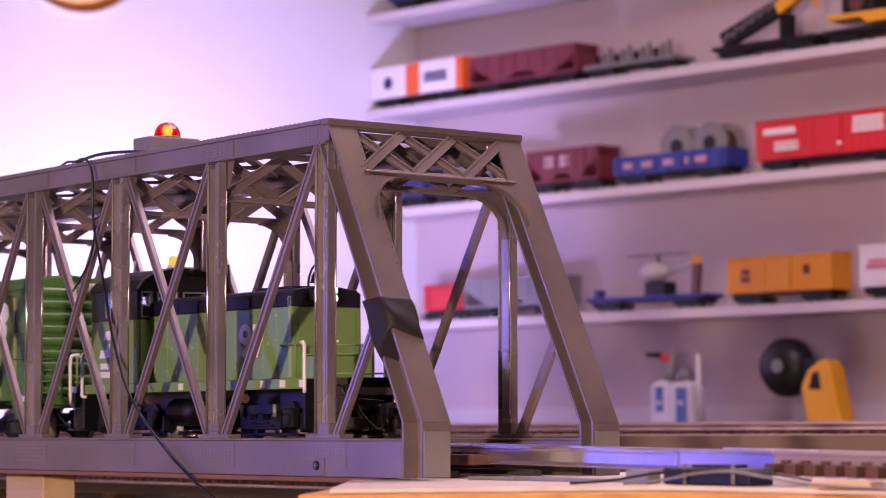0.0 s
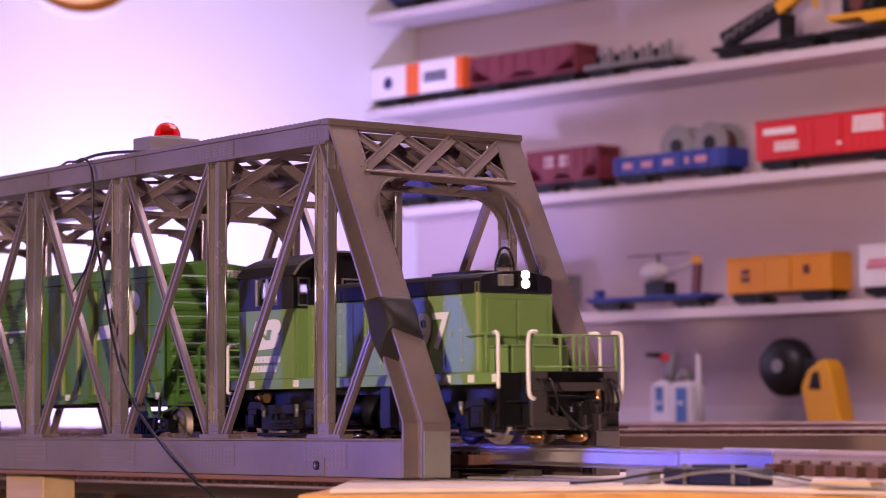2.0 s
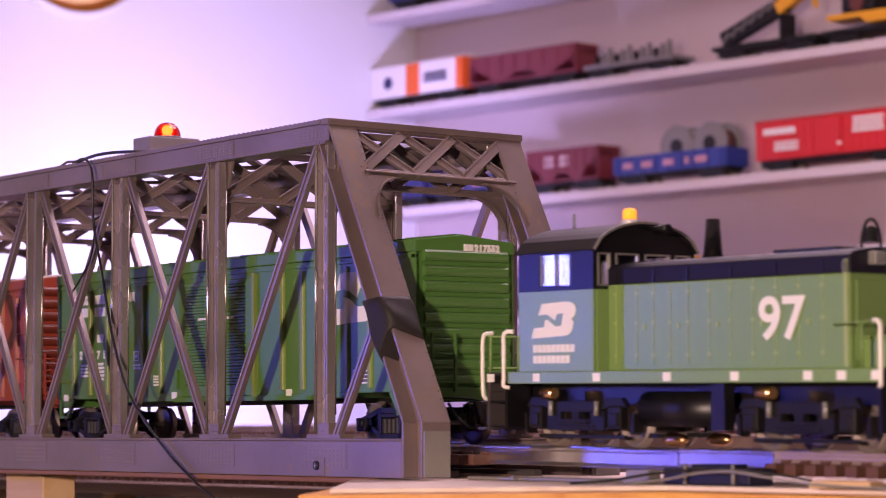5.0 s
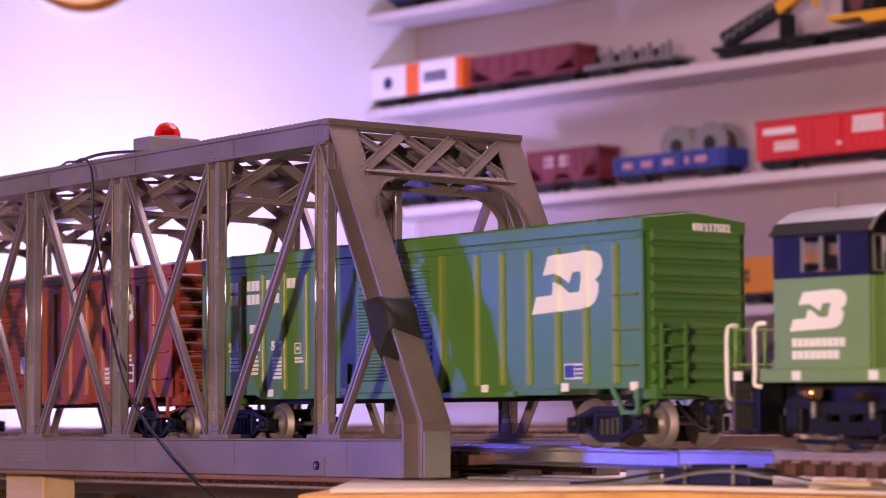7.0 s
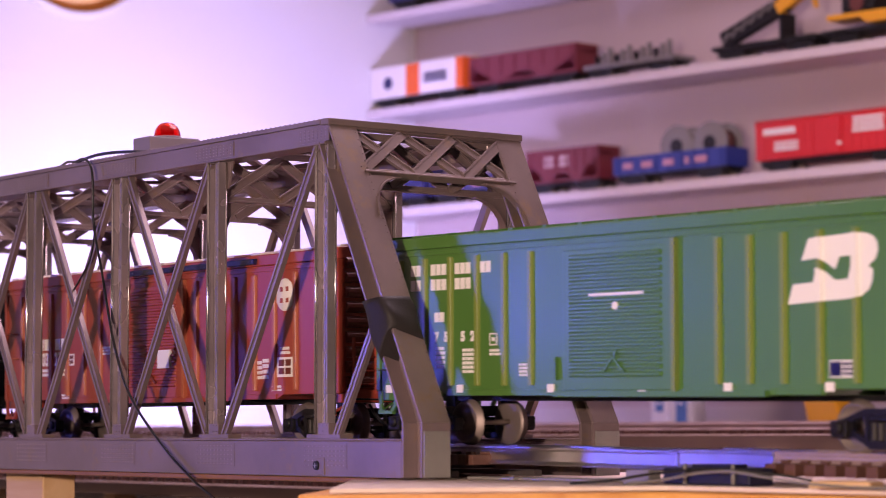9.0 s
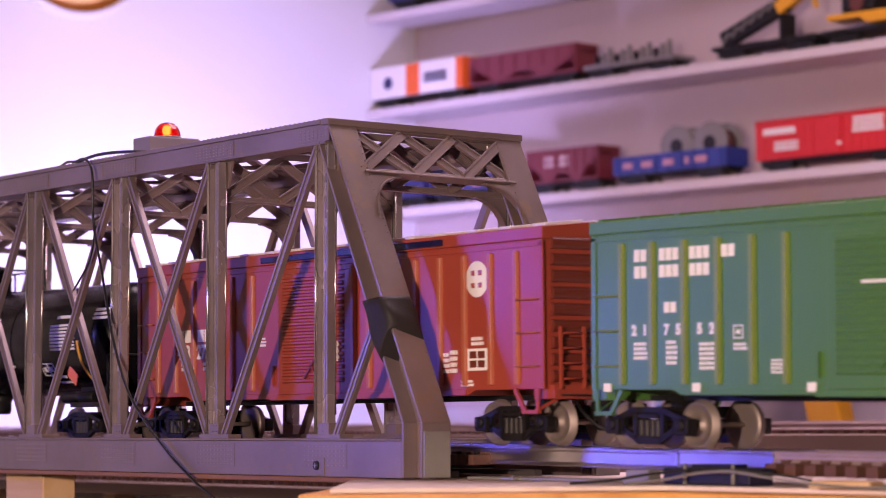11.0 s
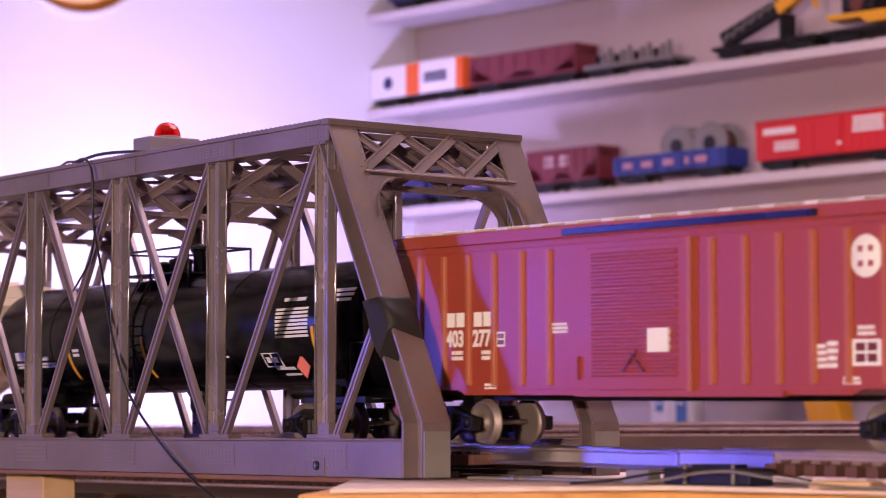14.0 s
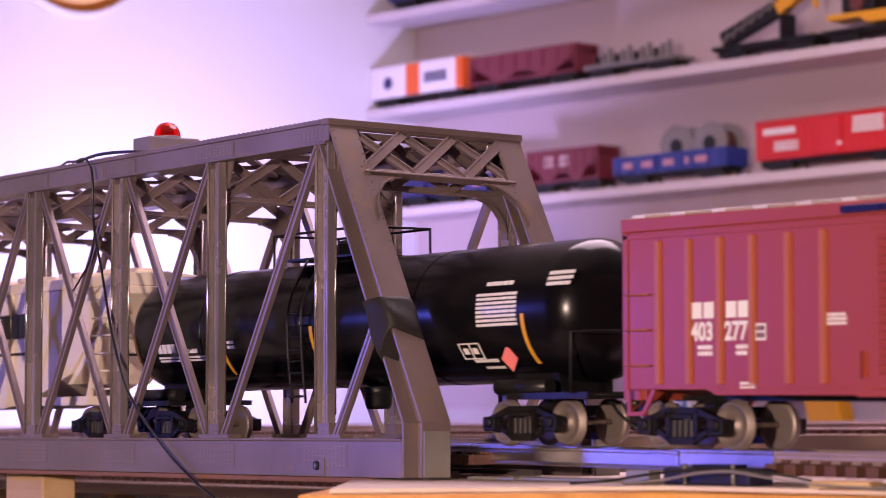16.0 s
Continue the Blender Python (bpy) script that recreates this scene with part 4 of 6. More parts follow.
for z, groups in ((0.1400, ((0.001, 2), (0.029, 3), (0.062, 3), (0.096, 2))), (0.1275, ((0.001, 2), (0.029, 3), (0.062, 3)))):
    for dx, n in groups:
        blocks(gc, lx + dx, z, 0.0092, [0.0062] * n, y=SIDE)
blocks(gc, lx + 0.034, 0.1010, 0.0080, [0.0060, 0.0060], y=SIDE)
for i, ch in enumerate("217552"):
    letters("car_number", ch, 0.0078, WHITE, gc, pose(lx - 0.002 + (0, 0.012, 0.036, 0.049, 0.072, 0.085)[i], SIDE - 0.0003, 0.0850, 90), "white painted digit")
for k, (dx, z, w, h, n) in enumerate(((0.0, 0.066, 0.015, 0.014, 4), (0.036, 0.062, 0.012, 0.019, 5), (0.072, 0.058, 0.018, 0.021, 6), (0.108, 0.072, 0.014, 0.006, 2), (0.146, 0.055, 0.013, 0.011, 4))):
    stencil(gc, lx + dx, z, w, h, n, SIDE, seed=k)
sh = Shape()
for a, b, cc, d in ((0.108, 0.118, 0.0895, 0.0905), (0.108, 0.118, 0.0805, 0.0815), (0.108, 0.109, 0.0805, 0.0905), (0.117, 0.118, 0.0805, 0.0905), (0.111, 0.115, 0.084, 0.087)):
    sh.box(lx + a, lx + b, SIDE - 0.0004, SIDE + 0.0002, cc, d)
part("data_box", sh, WHITE, gc)
part("data_panel", Shape().box(0.2205, 0.2455, SIDE - 0.0004, SIDE + 0.0002, 0.0520, 0.0640), WHITE, gc, bevel=0.0002)
part("data_panel_ink", Shape().box(0.2215, 0.2320, SIDE - 0.0007, SIDE + 0.0002, 0.0530, 0.0630), BLUE_BLACK, gc)
stencil(gc, 0.2330, 0.0530, 0.0115, 0.010, 3, y=SIDE - 0.0004, material=BLUE_BLACK)
for x in (-0.295, -0.196, -0.079, 0.028, 0.121, 0.222, 0.303):
    part("reflector", Shape().box(x - 0.0042, x + 0.0042, -HW - 0.0006, -HW + 0.0005, 0.0425, 0.0490), WHITE, gc, "small white square reflector")
part("door_plaque", Shape().box(-0.028, 0.034, -HW - 0.0042, -HW - 0.002, 0.1160, 0.1180), WHITE, gc)
part("door_seal", Shape().tube((0.002, -HW - 0.0042, 0.108), (0.002, -HW - 0.002, 0.108), 0.0032, None, 14), WHITE, gc)
for i, ch in enumerate("217552"):
    letters("end_number", ch, 0.0056, WHITE, gc, pose(L + 0.0022, 0.009 + i * 0.0046, 0.1640, 90, 0, 90), "white painted digit")
blocks_end = Shape()
for i in range(2):
    blocks_end.box(L + 0.0010, L + 0.0024, -0.002 + i * 0.0052, 0.0022 + i * 0.0052, 0.1640, 0.1697)
part("end_lettering", blocks_end, WHITE, gc)

# red boxcar
ribs_r = [-0.2765, -0.2435, -0.2105, -0.177, -0.141, -0.107, 0.0785, 0.113, 0.147, 0.1805, 0.2137, 0.248, 0.2815]
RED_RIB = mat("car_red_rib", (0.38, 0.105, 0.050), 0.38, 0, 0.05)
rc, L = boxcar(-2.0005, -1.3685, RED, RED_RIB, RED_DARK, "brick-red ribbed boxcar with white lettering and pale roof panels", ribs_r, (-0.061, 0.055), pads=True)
for s in (-1, 1):
    # a black rail; the blue in its colour stands for a blue highlight
    part("door_rail", Shape().box(-0.085, 0.187, min(s * HW, s * (HW + 0.005)), max(s * HW, s * (HW + 0.005)), 0.1640, 0.1695), BLUE_BLACK, rc, "black upper door rail, blue highlight put into its colour", bevel=0.0006)
sh = Shape().lathe([(0.0008, 0.0), (0.0145, 0.0), (0.0150, 0.0006), (0.0008, 0.0006)], "y", (0, 0, 0), 32)
disc = part("round_emblem", sh, WHITE, rc, "white round painted emblem", at=pose(0.2302, SIDE - 0.0005, 0.1345))
sh = Shape()
for sx in (-1, 1):
    for sz in (-1, 1):
        sh.box(min(sx * 0.0026, sx * 0.0068), max(sx * 0.0026, sx * 0.0068), -0.0005, 0.0004, min(sz * 0.0030, sz * 0.0072), max(sz * 0.0030, sz * 0.0072))
part("emblem_ink", sh, RED, disc)
bx = -0.2400
for dx, n in ((0.0, 2), (0.036, 2)):
    blocks(rc, bx + dx, 0.0958, 0.0118, [0.0105] * n, 0.0020, SIDE)
letters("car_number", "403", 0.0135, WHITE, rc, pose(bx - 0.001, SIDE - 0.0003, 0.0800, 90), "white painted digits", 0.84)
letters("car_number", "277", 0.0135, WHITE, rc, pose(bx + 0.0345, SIDE - 0.0003, 0.0800, 90), "white painted digits", 0.84)
for k, (x, z, w, h, n) in enumerate(((bx + 0.006, 0.068, 0.015, 0.009, 2), (bx + 0.046, 0.068, 0.012, 0.009, 2), (-0.109, 0.088, 0.024, 0.009, 3), (-0.190, 0.044, 0.016, 0.006, 2), (0.1830, 0.058, 0.009, 0.018, 4), (0.1930, 0.058, 0.010, 0.020, 4), (0.2220, 0.0800, 0.016, 0.008, 2), (0.2080, 0.0470, 0.016, 0.006, 2))):
    stencil(rc, x, z, w, h, n, SIDE, seed=20 + k)
for x, z, w, h in ((0.2170, 0.0600, 0.0260, 0.0180), (-0.1735, 0.0790, 0.010, 0.012)):
    part("data_panel", Shape().box(x, x + w, SIDE - 0.0004, SIDE + 0.0002, z, z + h), WHITE, rc)
    sh = Shape()
    for i in range(2):
        for j in range(2):
            sh.box(x + w * (0.12 + 0.42 * i), x + w * (0.46 + 0.42 * i), SIDE - 0.0007, SIDE, z + h * (0.14 + 0.42 * j), z + h * (0.46 + 0.42 * j))
    part("data_panel_ink", sh, RED_DARK, rc)
placard = part("door_placard", Shape().box(0.014, 0.037, -HW - 0.0052, -HW - 0.002, 0.0720, 0.0900), WHITE, rc, "pale blank paper placard", bevel=0.0004)

# ---- tank car ----
tc = car("tank_car", "glossy black tank car with white markings and yellow stripes", "tank car", -2.432)
TR, TZ, TL = 0.0575, 0.1070, 0.345
prof = []
for i in range(9):
    a = math.pi / 2 * i / 8
    prof.append((max(0.0006, TR * math.sin(a)), -TL + 0.058 - 0.037 * math.cos(a)))
prof += [(TR, -0.20), (TR, 0.0), (TR, 0.20)]
for i in range(9):
    a = math.pi / 2 * (1 - i / 8)
    prof.append((max(0.0006, TR * math.sin(a)), TL + 0.037 * math.cos(a)))
part("tank", Shape().lathe(prof, "x", (0, 0, TZ), 48), TANK, tc)
for x in (-0.17, 0.0, 0.17):
    sh = Shape().lathe([(TR - 0.001, x - 0.0012), (TR + 0.0005, x - 0.0008), (TR + 0.0005, x + 0.0008), (TR - 0.001, x + 0.0012)], "x", (0, 0, TZ), 40)
    part("weld_seam", sh, TANK, tc)


def on_tank(x, z, out=0.0004):
    """A point of the tank's near side at that height."""
    return Vector((x, -math.sqrt(max(0.0, (TR + out) ** 2 - (z - TZ) ** 2)), z))


def tank_bar(sh, x0, x1, z0, z1, out=0.0005):
    sh.hexa([on_tank(x0, z0, -0.0006), on_tank(x1, z0, -0.0006), on_tank(x1, z0, out), on_tank(x0, z0, out), on_tank(x0, z1, -0.0006), on_tank(x1, z1, -0.0006), on_tank(x1, z1, out), on_tank(x0, z1, out)])


def tank_bars(name, x, z, w, h, rows, material, seed):
    rnd = random.Random(seed)
    sh = Shape()
    st = h / rows
    for i in range(rows):
        xx = x
        while xx < x + w - 0.001:
            bw = min(rnd.uniform(0.002, 0.008), x + w - xx)
            tank_bar(sh, xx, xx + bw, z + h - (i + 1) * st + st * 0.18, z + h - (i + 1) * st + st * 0.82)
            xx += bw + 0.0009
    part(name, sh, material, tc, kind="stuff")


for k, (x, z, w, h, n) in enumerate(((0.258, 0.0945, 0.052, 0.028, 8), (0.268, 0.1270, 0.034, 0.005, 1), (0.238, 0.0660, 0.030, 0.004, 1), (0.246, 0.0610, 0.024, 0.003, 1), (0.152, 0.079, 0.020, 0.003, 1), (-0.252, 0.0775, 0.084, 0.006, 2), (-0.124, 0.0870, 0.012, 0.009, 2), (0.345, 0.1240, 0.030, 0.013, 3))):
    tank_bars("data_stencil", x, z, w, h, n, WHITE, 40 + k)
for k in range(4):
    sh = Shape()
    tank_bar(sh, -0.250 + k * 0.0088, -0.2430 + k * 0.0088, 0.0862, 0.0948)
    part("lettering_block", sh, WHITE, tc)
letters("car_number", "3632", 0.0095, WHITE, tc, pose(-0.204, on_tank(0, 0.0860).y - 0.0012, 0.0860, 78), "white painted digits")
for x in (0.318, -0.132, 0.019, -0.288):
    sh = Shape()
    for i in range(10):
        z0, z1 = 0.0640 + i * 0.0040, 0.0640 + (i + 1) * 0.0040
        tank_bar(sh, x - 0.0028, x + 0.0012, z0, z1 + 0.0002, 0.0006)
    part("yellow_stripe", sh, YELLOW, tc, "yellow reflective stripe")
sh = Shape()
c0 = on_tank(0.288, 0.0690, 0.0030)
sh.prism([c0 + Vector((-0.0105, 0, 0)), c0 + Vector((0, 0.004, -0.0105)), c0 + Vector((0.0105, 0, 0)), c0 + Vector((0, -0.003, 0.0105))], (0, 0.0008, 0))
part("hazard_placard", sh, PINK, tc, "red and white diamond placard")
sh = Shape()
for x0, x1, z0, z1 in ((0.226, 0.254, 0.0815, 0.0825), (0.226, 0.254, 0.0695, 0.0705), (0.226, 0.2275, 0.0695, 0.0825), (0.2525, 0.254, 0.0695, 0.0825), (0.2395, 0.241, 0.0695, 0.0825), (0.231, 0.237, 0.0735, 0.0785), (0.243, 0.249, 0.0735, 0.0785)):
    tank_bar(sh, x0, x1, z0, z1)
part("data_panel", sh, WHITE, tc)
# dome platform with railing
sh = Shape().box(-0.055, 0.055, -0.036, 0.036, TZ + TR + 0.001, TZ + TR + 0.003)
part("platform", sh, BLACK, tc)
sh = Shape()
zr = TZ + TR
for s in (-1, 1):
    sh.wire([(-0.072, s * 0.036, zr + 0.026), (0.072, s * 0.036, zr + 0.026)], 0.0012)
    sh.wire([(s * 0.072, -0.036, zr + 0.026), (s * 0.072, 0.036, zr + 0.026)], 0.0012)
    for x in (-0.072, 0.0, 0.072):
        sh.wire([(x, s * 0.036, zr - 0.016), (x, s * 0.036, zr + 0.027)], 0.0012)
part("railing", sh, BLACK, tc)
for x, r, h in ((0.0, 0.011, 0.018), (0.034, 0.006, 0.030), (-0.034, 0.007, 0.016), (0.052, 0.004, 0.018)):
    part("valve", Shape().lathe([(r, zr - 0.004), (r, zr + h * 0.8), (r * 1.15, zr + h * 0.8), (r * 1.15, zr + h), (r * 0.4, zr + h + 0.002)], "z", (x, 0, 0), 18), BLACK, tc)
# side ladders, running boards, ends
for s in (-1, 1):
    sh = Shape()
    for x in (-0.011, 0.011):
        sh.wire(bend([(x, s * 0.058, 0.036), (x, s * 0.062, 0.085), (x, s * 0.0605, 0.125), (x, s * 0.040, 0.165)], 5), 0.0012)
    for i in range(8):
        z = 0.042 + i * 0.0105
        sh.wire([(-0.011, s * 0.061, z), (0.011, s * 0.061, z)], 0.0010)
    part("side_ladder", sh, BLACK, tc)
for e, back in ((-1, 0.043), (1, 0.0)):
    o = e * -back
    sh = Shape().box(min(e * 0.285 + o, e * 0.385 + o), max(e * 0.285 + o, e * 0.385 + o), -0.048, 0.048, 0.036, 0.041)
    part("end_platform", sh, BLACK, tc)
    sh = Shape().hexa([(e * 0.30 + o - 0.03, -0.026, 0.041), (e * 0.30 + o + 0.03, -0.026, 0.041), (e * 0.30 + o + 0.03, 0.026, 0.041), (e * 0.30 + o - 0.03, 0.026, 0.041),
                       (e * 0.30 + o - 0.024, -0.030, 0.070), (e * 0.30 + o + 0.024, -0.030, 0.070), (e * 0.30 + o + 0.024, 0.030, 0.070), (e * 0.30 + o - 0.024, 0.030, 0.070)])
    part("saddle", sh, BLACK, tc)
    sh = Shape()
    sh.wire([(e * 0.368 + o, -0.050, 0.040), (e * 0.368 + o, -0.050, 0.088), (e * 0.384 + o, -0.040, 0.088), (e * 0.384 + o, 0.040, 0.088), (e * 0.368 + o, 0.050, 0.088), (e * 0.368 + o, 0.050, 0.040)], 0.0014)
    part("end_railing", sh, BLACK, tc)
    coupler(tc, e * 0.380 + o, e)
    freight_truck(tc, 0.2940 if e > 0 else -0.2640)
    sh = Shape().tube((e * 0.27 + o, -0.044, 0.046), (e * 0.335 + o, -0.044, 0.046), 0.0062, None, 16)
    part("brake_cylinder", sh, BLACK, tc)
sh = Shape().lathe([(0.010, 0.030), (0.012, 0.034), (0.012, 0.044), (0.016, 0.050)], "z", (0.055, -0.01, 0), 16)
part("bottom_outlet", sh, BLACK, tc)

# ---- covered hopper ----
hc = car("hopper_car", "cream covered hopper car with sloped end and ladders", "hopper car", -3.070)
L = 0.300
sh = Shape().prism([(-L, -0.050, 0.150), (-L + 0.10, -0.050, 0.070), (-0.17, -0.050, 0.045), (-0.10, -0.050, 0.035), (-0.02, -0.050, 0.045), (0.05, -0.050, 0.035), (0.12, -0.050, 0.045), (L - 0.10, -0.050, 0.070), (L - 0.03, -0.050, 0.128), (L, -0.050, 0.150), (L, -0.050, 0.158), (-L, -0.050, 0.158)], (0, 0.100, 0))
part("body", sh, CREAM, hc, bevel=0.001)
part("roof", Shape().prism([(-L, -0.052, 0.158), (-L, 0.052, 0.158), (-L, 0.044, 0.170), (-L, 0.0, 0.174), (-L, -0.044, 0.170)], (2 * L, 0, 0)), CREAM, hc, bevel=0.001)
for i in range(7):
    x = -0.20 + i * 0.055
    for s in (-1, 1):
        part("side_post", Shape().box(x - 0.003, x + 0.003, min(s * 0.050, s * 0.0535), max(s * 0.050, s * 0.0535), 0.050, 0.158), CREAM, hc, bevel=0.0005)
for i in range(6):
    x = -0.24 + i * 0.095
    part("hatch", Shape().box(x - 0.022, x + 0.022, -0.018, 0.018, 0.1735, 0.1790), CREAM, hc, bevel=0.001)
part("side_sill", Shape().box(-L - 0.005, L + 0.005, -0.0520, -0.0470, 0.038, 0.047), CREAM, hc)
part("side_sill", Shape().box(-L - 0.005, L + 0.005, 0.0470, 0.0520, 0.038, 0.047), CREAM, hc)
for e in (-1, 1):
    part("end_sill", Shape().box(min(e * (L - 0.09), e * (L + 0.005)), max(e * (L - 0.09), e * (L + 0.005)), -0.047, 0.047, 0.038, 0.044), CREAM, hc)
    for s in (-1, 1):
        part("end_post", Shape().box(min(e * (L - 0.004), e * L), max(e * (L - 0.004), e * L), min(s * 0.046, s * 0.052), max(s * 0.046, s * 0.052), 0.044, 0.158), CREAM, hc)
        part("end_brace", Shape().bar((e * (L - 0.060), s * 0.049, 0.046), (e * (L - 0.030), s * 0.049, 0.128), 0.004, 0.006), CREAM, hc)
        sh = Shape()
        for i in range(6):
            z = 0.054 + i * 0.018
            sh.wire([(e * (L - 0.045), s * 0.0535, z), (e * L, s * 0.0535, z)], 0.0010)
        part("ladder", sh, CREAM, hc)
    part("slope_sheet", Shape().hexa([(e * (L - 0.11), -0.046, 0.060), (e * (L - 0.10), -0.046, 0.060), (e * (L - 0.10), 0.046, 0.060), (e * (L - 0.11), 0.046, 0.060), (e * (L - 0.03), -0.046, 0.130), (e * (L - 0.015), -0.046, 0.130), (e * (L - 0.015), 0.046, 0.130), (e * (L - 0.03), 0.046, 0.130)]), CREAM, hc)
    coupler(hc, e * (L + 0.005), e)
    freight_truck(hc, e * (L - 0.062))
blocks(hc, 0.045, 0.110, 0.026, [0.012, 0.014, 0.014, 0.010, 0.012], 0.004, y=-0.0538, name="side_lettering")
for o in hc.children:
    if o.name.startswith("side_lettering"):
        o.data.materials[0] = BLACK
part("side_stripe", Shape().box(0.03, 0.13, -0.0540, -0.0533, 0.092, 0.095), BLACK, hc)
letters("car_number", "4620", 0.007, BLACK, hc, pose(L + 0.0005, -0.01, 0.140, 90, 0, 90), "small dark digits")
# ---- switcher locomotive ----
XC = -0.3596
lo = car("locomotive", "green and black diesel switcher locomotive with white number and rails", "locomotive", XC)


def lx_(x):
    return x - XC


X0, X1 = lx_(-0.5975), lx_(-0.1255)
EW = 0.0455           # half the width of the end plates
END_GREY = mat("loco_end_grey", (0.055, 0.046, 0.046), 0.42, 0, 0.1, 40, 0.02, spec=0.4)
SEAM = mat("loco_seam", (0.32, 0.40, 0.15), 0.4, 0, 0.05)
HOOD_BLACK = mat("hood_black", (0.010, 0.009, 0.018), 0.5, 0, 0.1, 40, 0.02, spec=0.25)
STACK = mat("stack_black", (0.02, 0.018, 0.02), 0.18, 0.6)
GLASS = clear("cab_glass", (0.9, 0.92, 0.95))
part("walkway", Shape().box(X0 + 0.036, X1 - 0.036, -HW, HW, 0.0490, 0.0585), LOCO_GREEN, lo, bevel=0.0006)
for e, xe in ((-1, X0), (1, X1)):
    part("end_deck", Shape().box(min(xe, xe - e * 0.036), max(xe, xe - e * 0.036), -0.030, 0.030, 0.0490, 0.0585), LOCO_BLACK, lo, bevel=0.0006)
    part("end_plate", Shape().box(min(xe, xe - e * 0.004), max(xe, xe - e * 0.004), -EW, EW, 0.0425, 0.0585), END_GREY, lo, bevel=0.0008)
    for s in (-1, 1):
        y0, y1 = min(s * 0.031, s * EW), max(s * 0.031, s * EW)
        well = part("step_well", Shape().box(min(xe - e * 0.036, xe - e * 0.033), max(xe - e * 0.036, xe - e * 0.033), min(s * 0.031, s * HW), max(s * 0.031, s * HW), 0.014, 0.0580), LOCO_BLACK, lo)
        part("well_back", Shape().box(min(xe - e * 0.004, xe - e * 0.033), max(xe - e * 0.004, xe - e * 0.033), min(s * 0.026, s * 0.029), max(s * 0.026, s * 0.029), 0.012, 0.0490), LOCO_BLACK, well)
        for z in (0.014, 0.034):
            part("step", Shape().box(min(xe - e * 0.004, xe - e * 0.033), max(xe - e * 0.004, xe - e * 0.033), y0, y1, z, z + 0.0016), LOCO_BLACK, well)
        # pilot leg and foot board
        sh = Shape().prism([(xe, s * 0.029, 0.0425), (xe, s * EW, 0.0425), (xe, s * EW, 0.0160), (xe, s * (EW - 0.003), 0.0125), (xe, s * 0.008, 0.0125), (xe, s * 0.008, 0.0215), (xe, s * 0.026, 0.0235), (xe, s * 0.029, 0.0275)], (-e * 0.0035, 0, 0))
        part("pilot_leg", sh, END_GREY, lo, bevel=0.0005)
        part("foot_board", Shape().box(min(xe + e * 0.008, xe - e * 0.002), max(xe + e * 0.008, xe - e * 0.002), min(s * 0.012, s * (EW + 0.003)), max(s * 0.012, s * (EW + 0.003)), 0.0120, 0.0140), END_GREY, lo)
        # white grab rails beside the steps
        xr = xe - e * 0.0325
        sh = Shape().wire(bend([(xr - e * 0.009, s * (HW - 0.002), 0.0905), (xr - e * 0.003, s * (HW + 0.0005), 0.0905), (xr, s * (HW + 0.0010), 0.0870), (xr, s * (HW + 0.0010), 0.0780), (xr, s * (HW + 0.0010), 0.0540), (xr, s * (HW + 0.0010), 0.0475), (xr - e * 0.004, s * (HW - 0.002), 0.0460)], 6), 0.0017, 8)
        part("grab_rail", sh, HANDRAIL, lo, "white painted grab rail")
        xr = xe + e * 0.0005
        sh = Shape().wire(bend([(xr - e * 0.001, s * (EW - 0.006), 0.0900), (xr, s * (EW + 0.001), 0.0895), (xr, s * (EW + 0.0035), 0.0850), (xr, s * (EW + 0.0040), 0.0700), (xr, s * (EW + 0.0035), 0.0440), (xr, s * (EW + 0.0015), 0.0380), (xr, s * (EW - 0.002), 0.0365)], 6), 0.0017, 8)
        part("grab_rail", sh, HANDRAIL, lo, "white painted grab rail")
    # end railings
    sh = Shape()
    for z in (0.0875, 0.0620):
        sh.wire([(xe - e * 0.002, -EW, z), (xe - e * 0.002, EW, z)], 0.0009)
    part("end_railing", sh, LOCO_GREEN, lo)
    for y in (-0.043, -0.014, 0.0, 0.014, 0.0445):
        part("railing_post", Shape().wire([(xe - e * 0.002, y, 0.0585), (xe - e * 0.002, y, 0.0880)], 0.0013), LOCO_GREEN, lo)
    coupler(lo, xe, e)
    for i, y in enumerate((-0.040, -0.030, 0.024, 0.034)):
        sh = Shape().wire(bend([(xe, y, 0.052), (xe + e * 0.006, y, 0.050), (xe + e * 0.008, y + 0.004, 0.036), (xe + e * 0.005, y + 0.006, 0.026)], 5), 0.0012)
        part("air_hose", sh, BLACK, lo)
    for y in (0.020, 0.040):
        part("hose_fitting", Shape().tube((xe + e * 0.004, y, 0.030), (xe + e * 0.004, y, 0.044), 0.0022, None, 10), BRASS if y < 0.03 else FOOT, lo)
for x in (-0.5467 + 0.022, -0.4043 - 0.0957 + 0.048, -0.372, -0.300, -0.2270, -0.195, -0.163, -0.583):
    part("reflector", Shape().box(lx_(x) - 0.0042, lx_(x) + 0.0042, -HW - 0.0006, -HW + 0.0005, 0.0505, 0.0570), WHITE, lo, "small white square reflector")

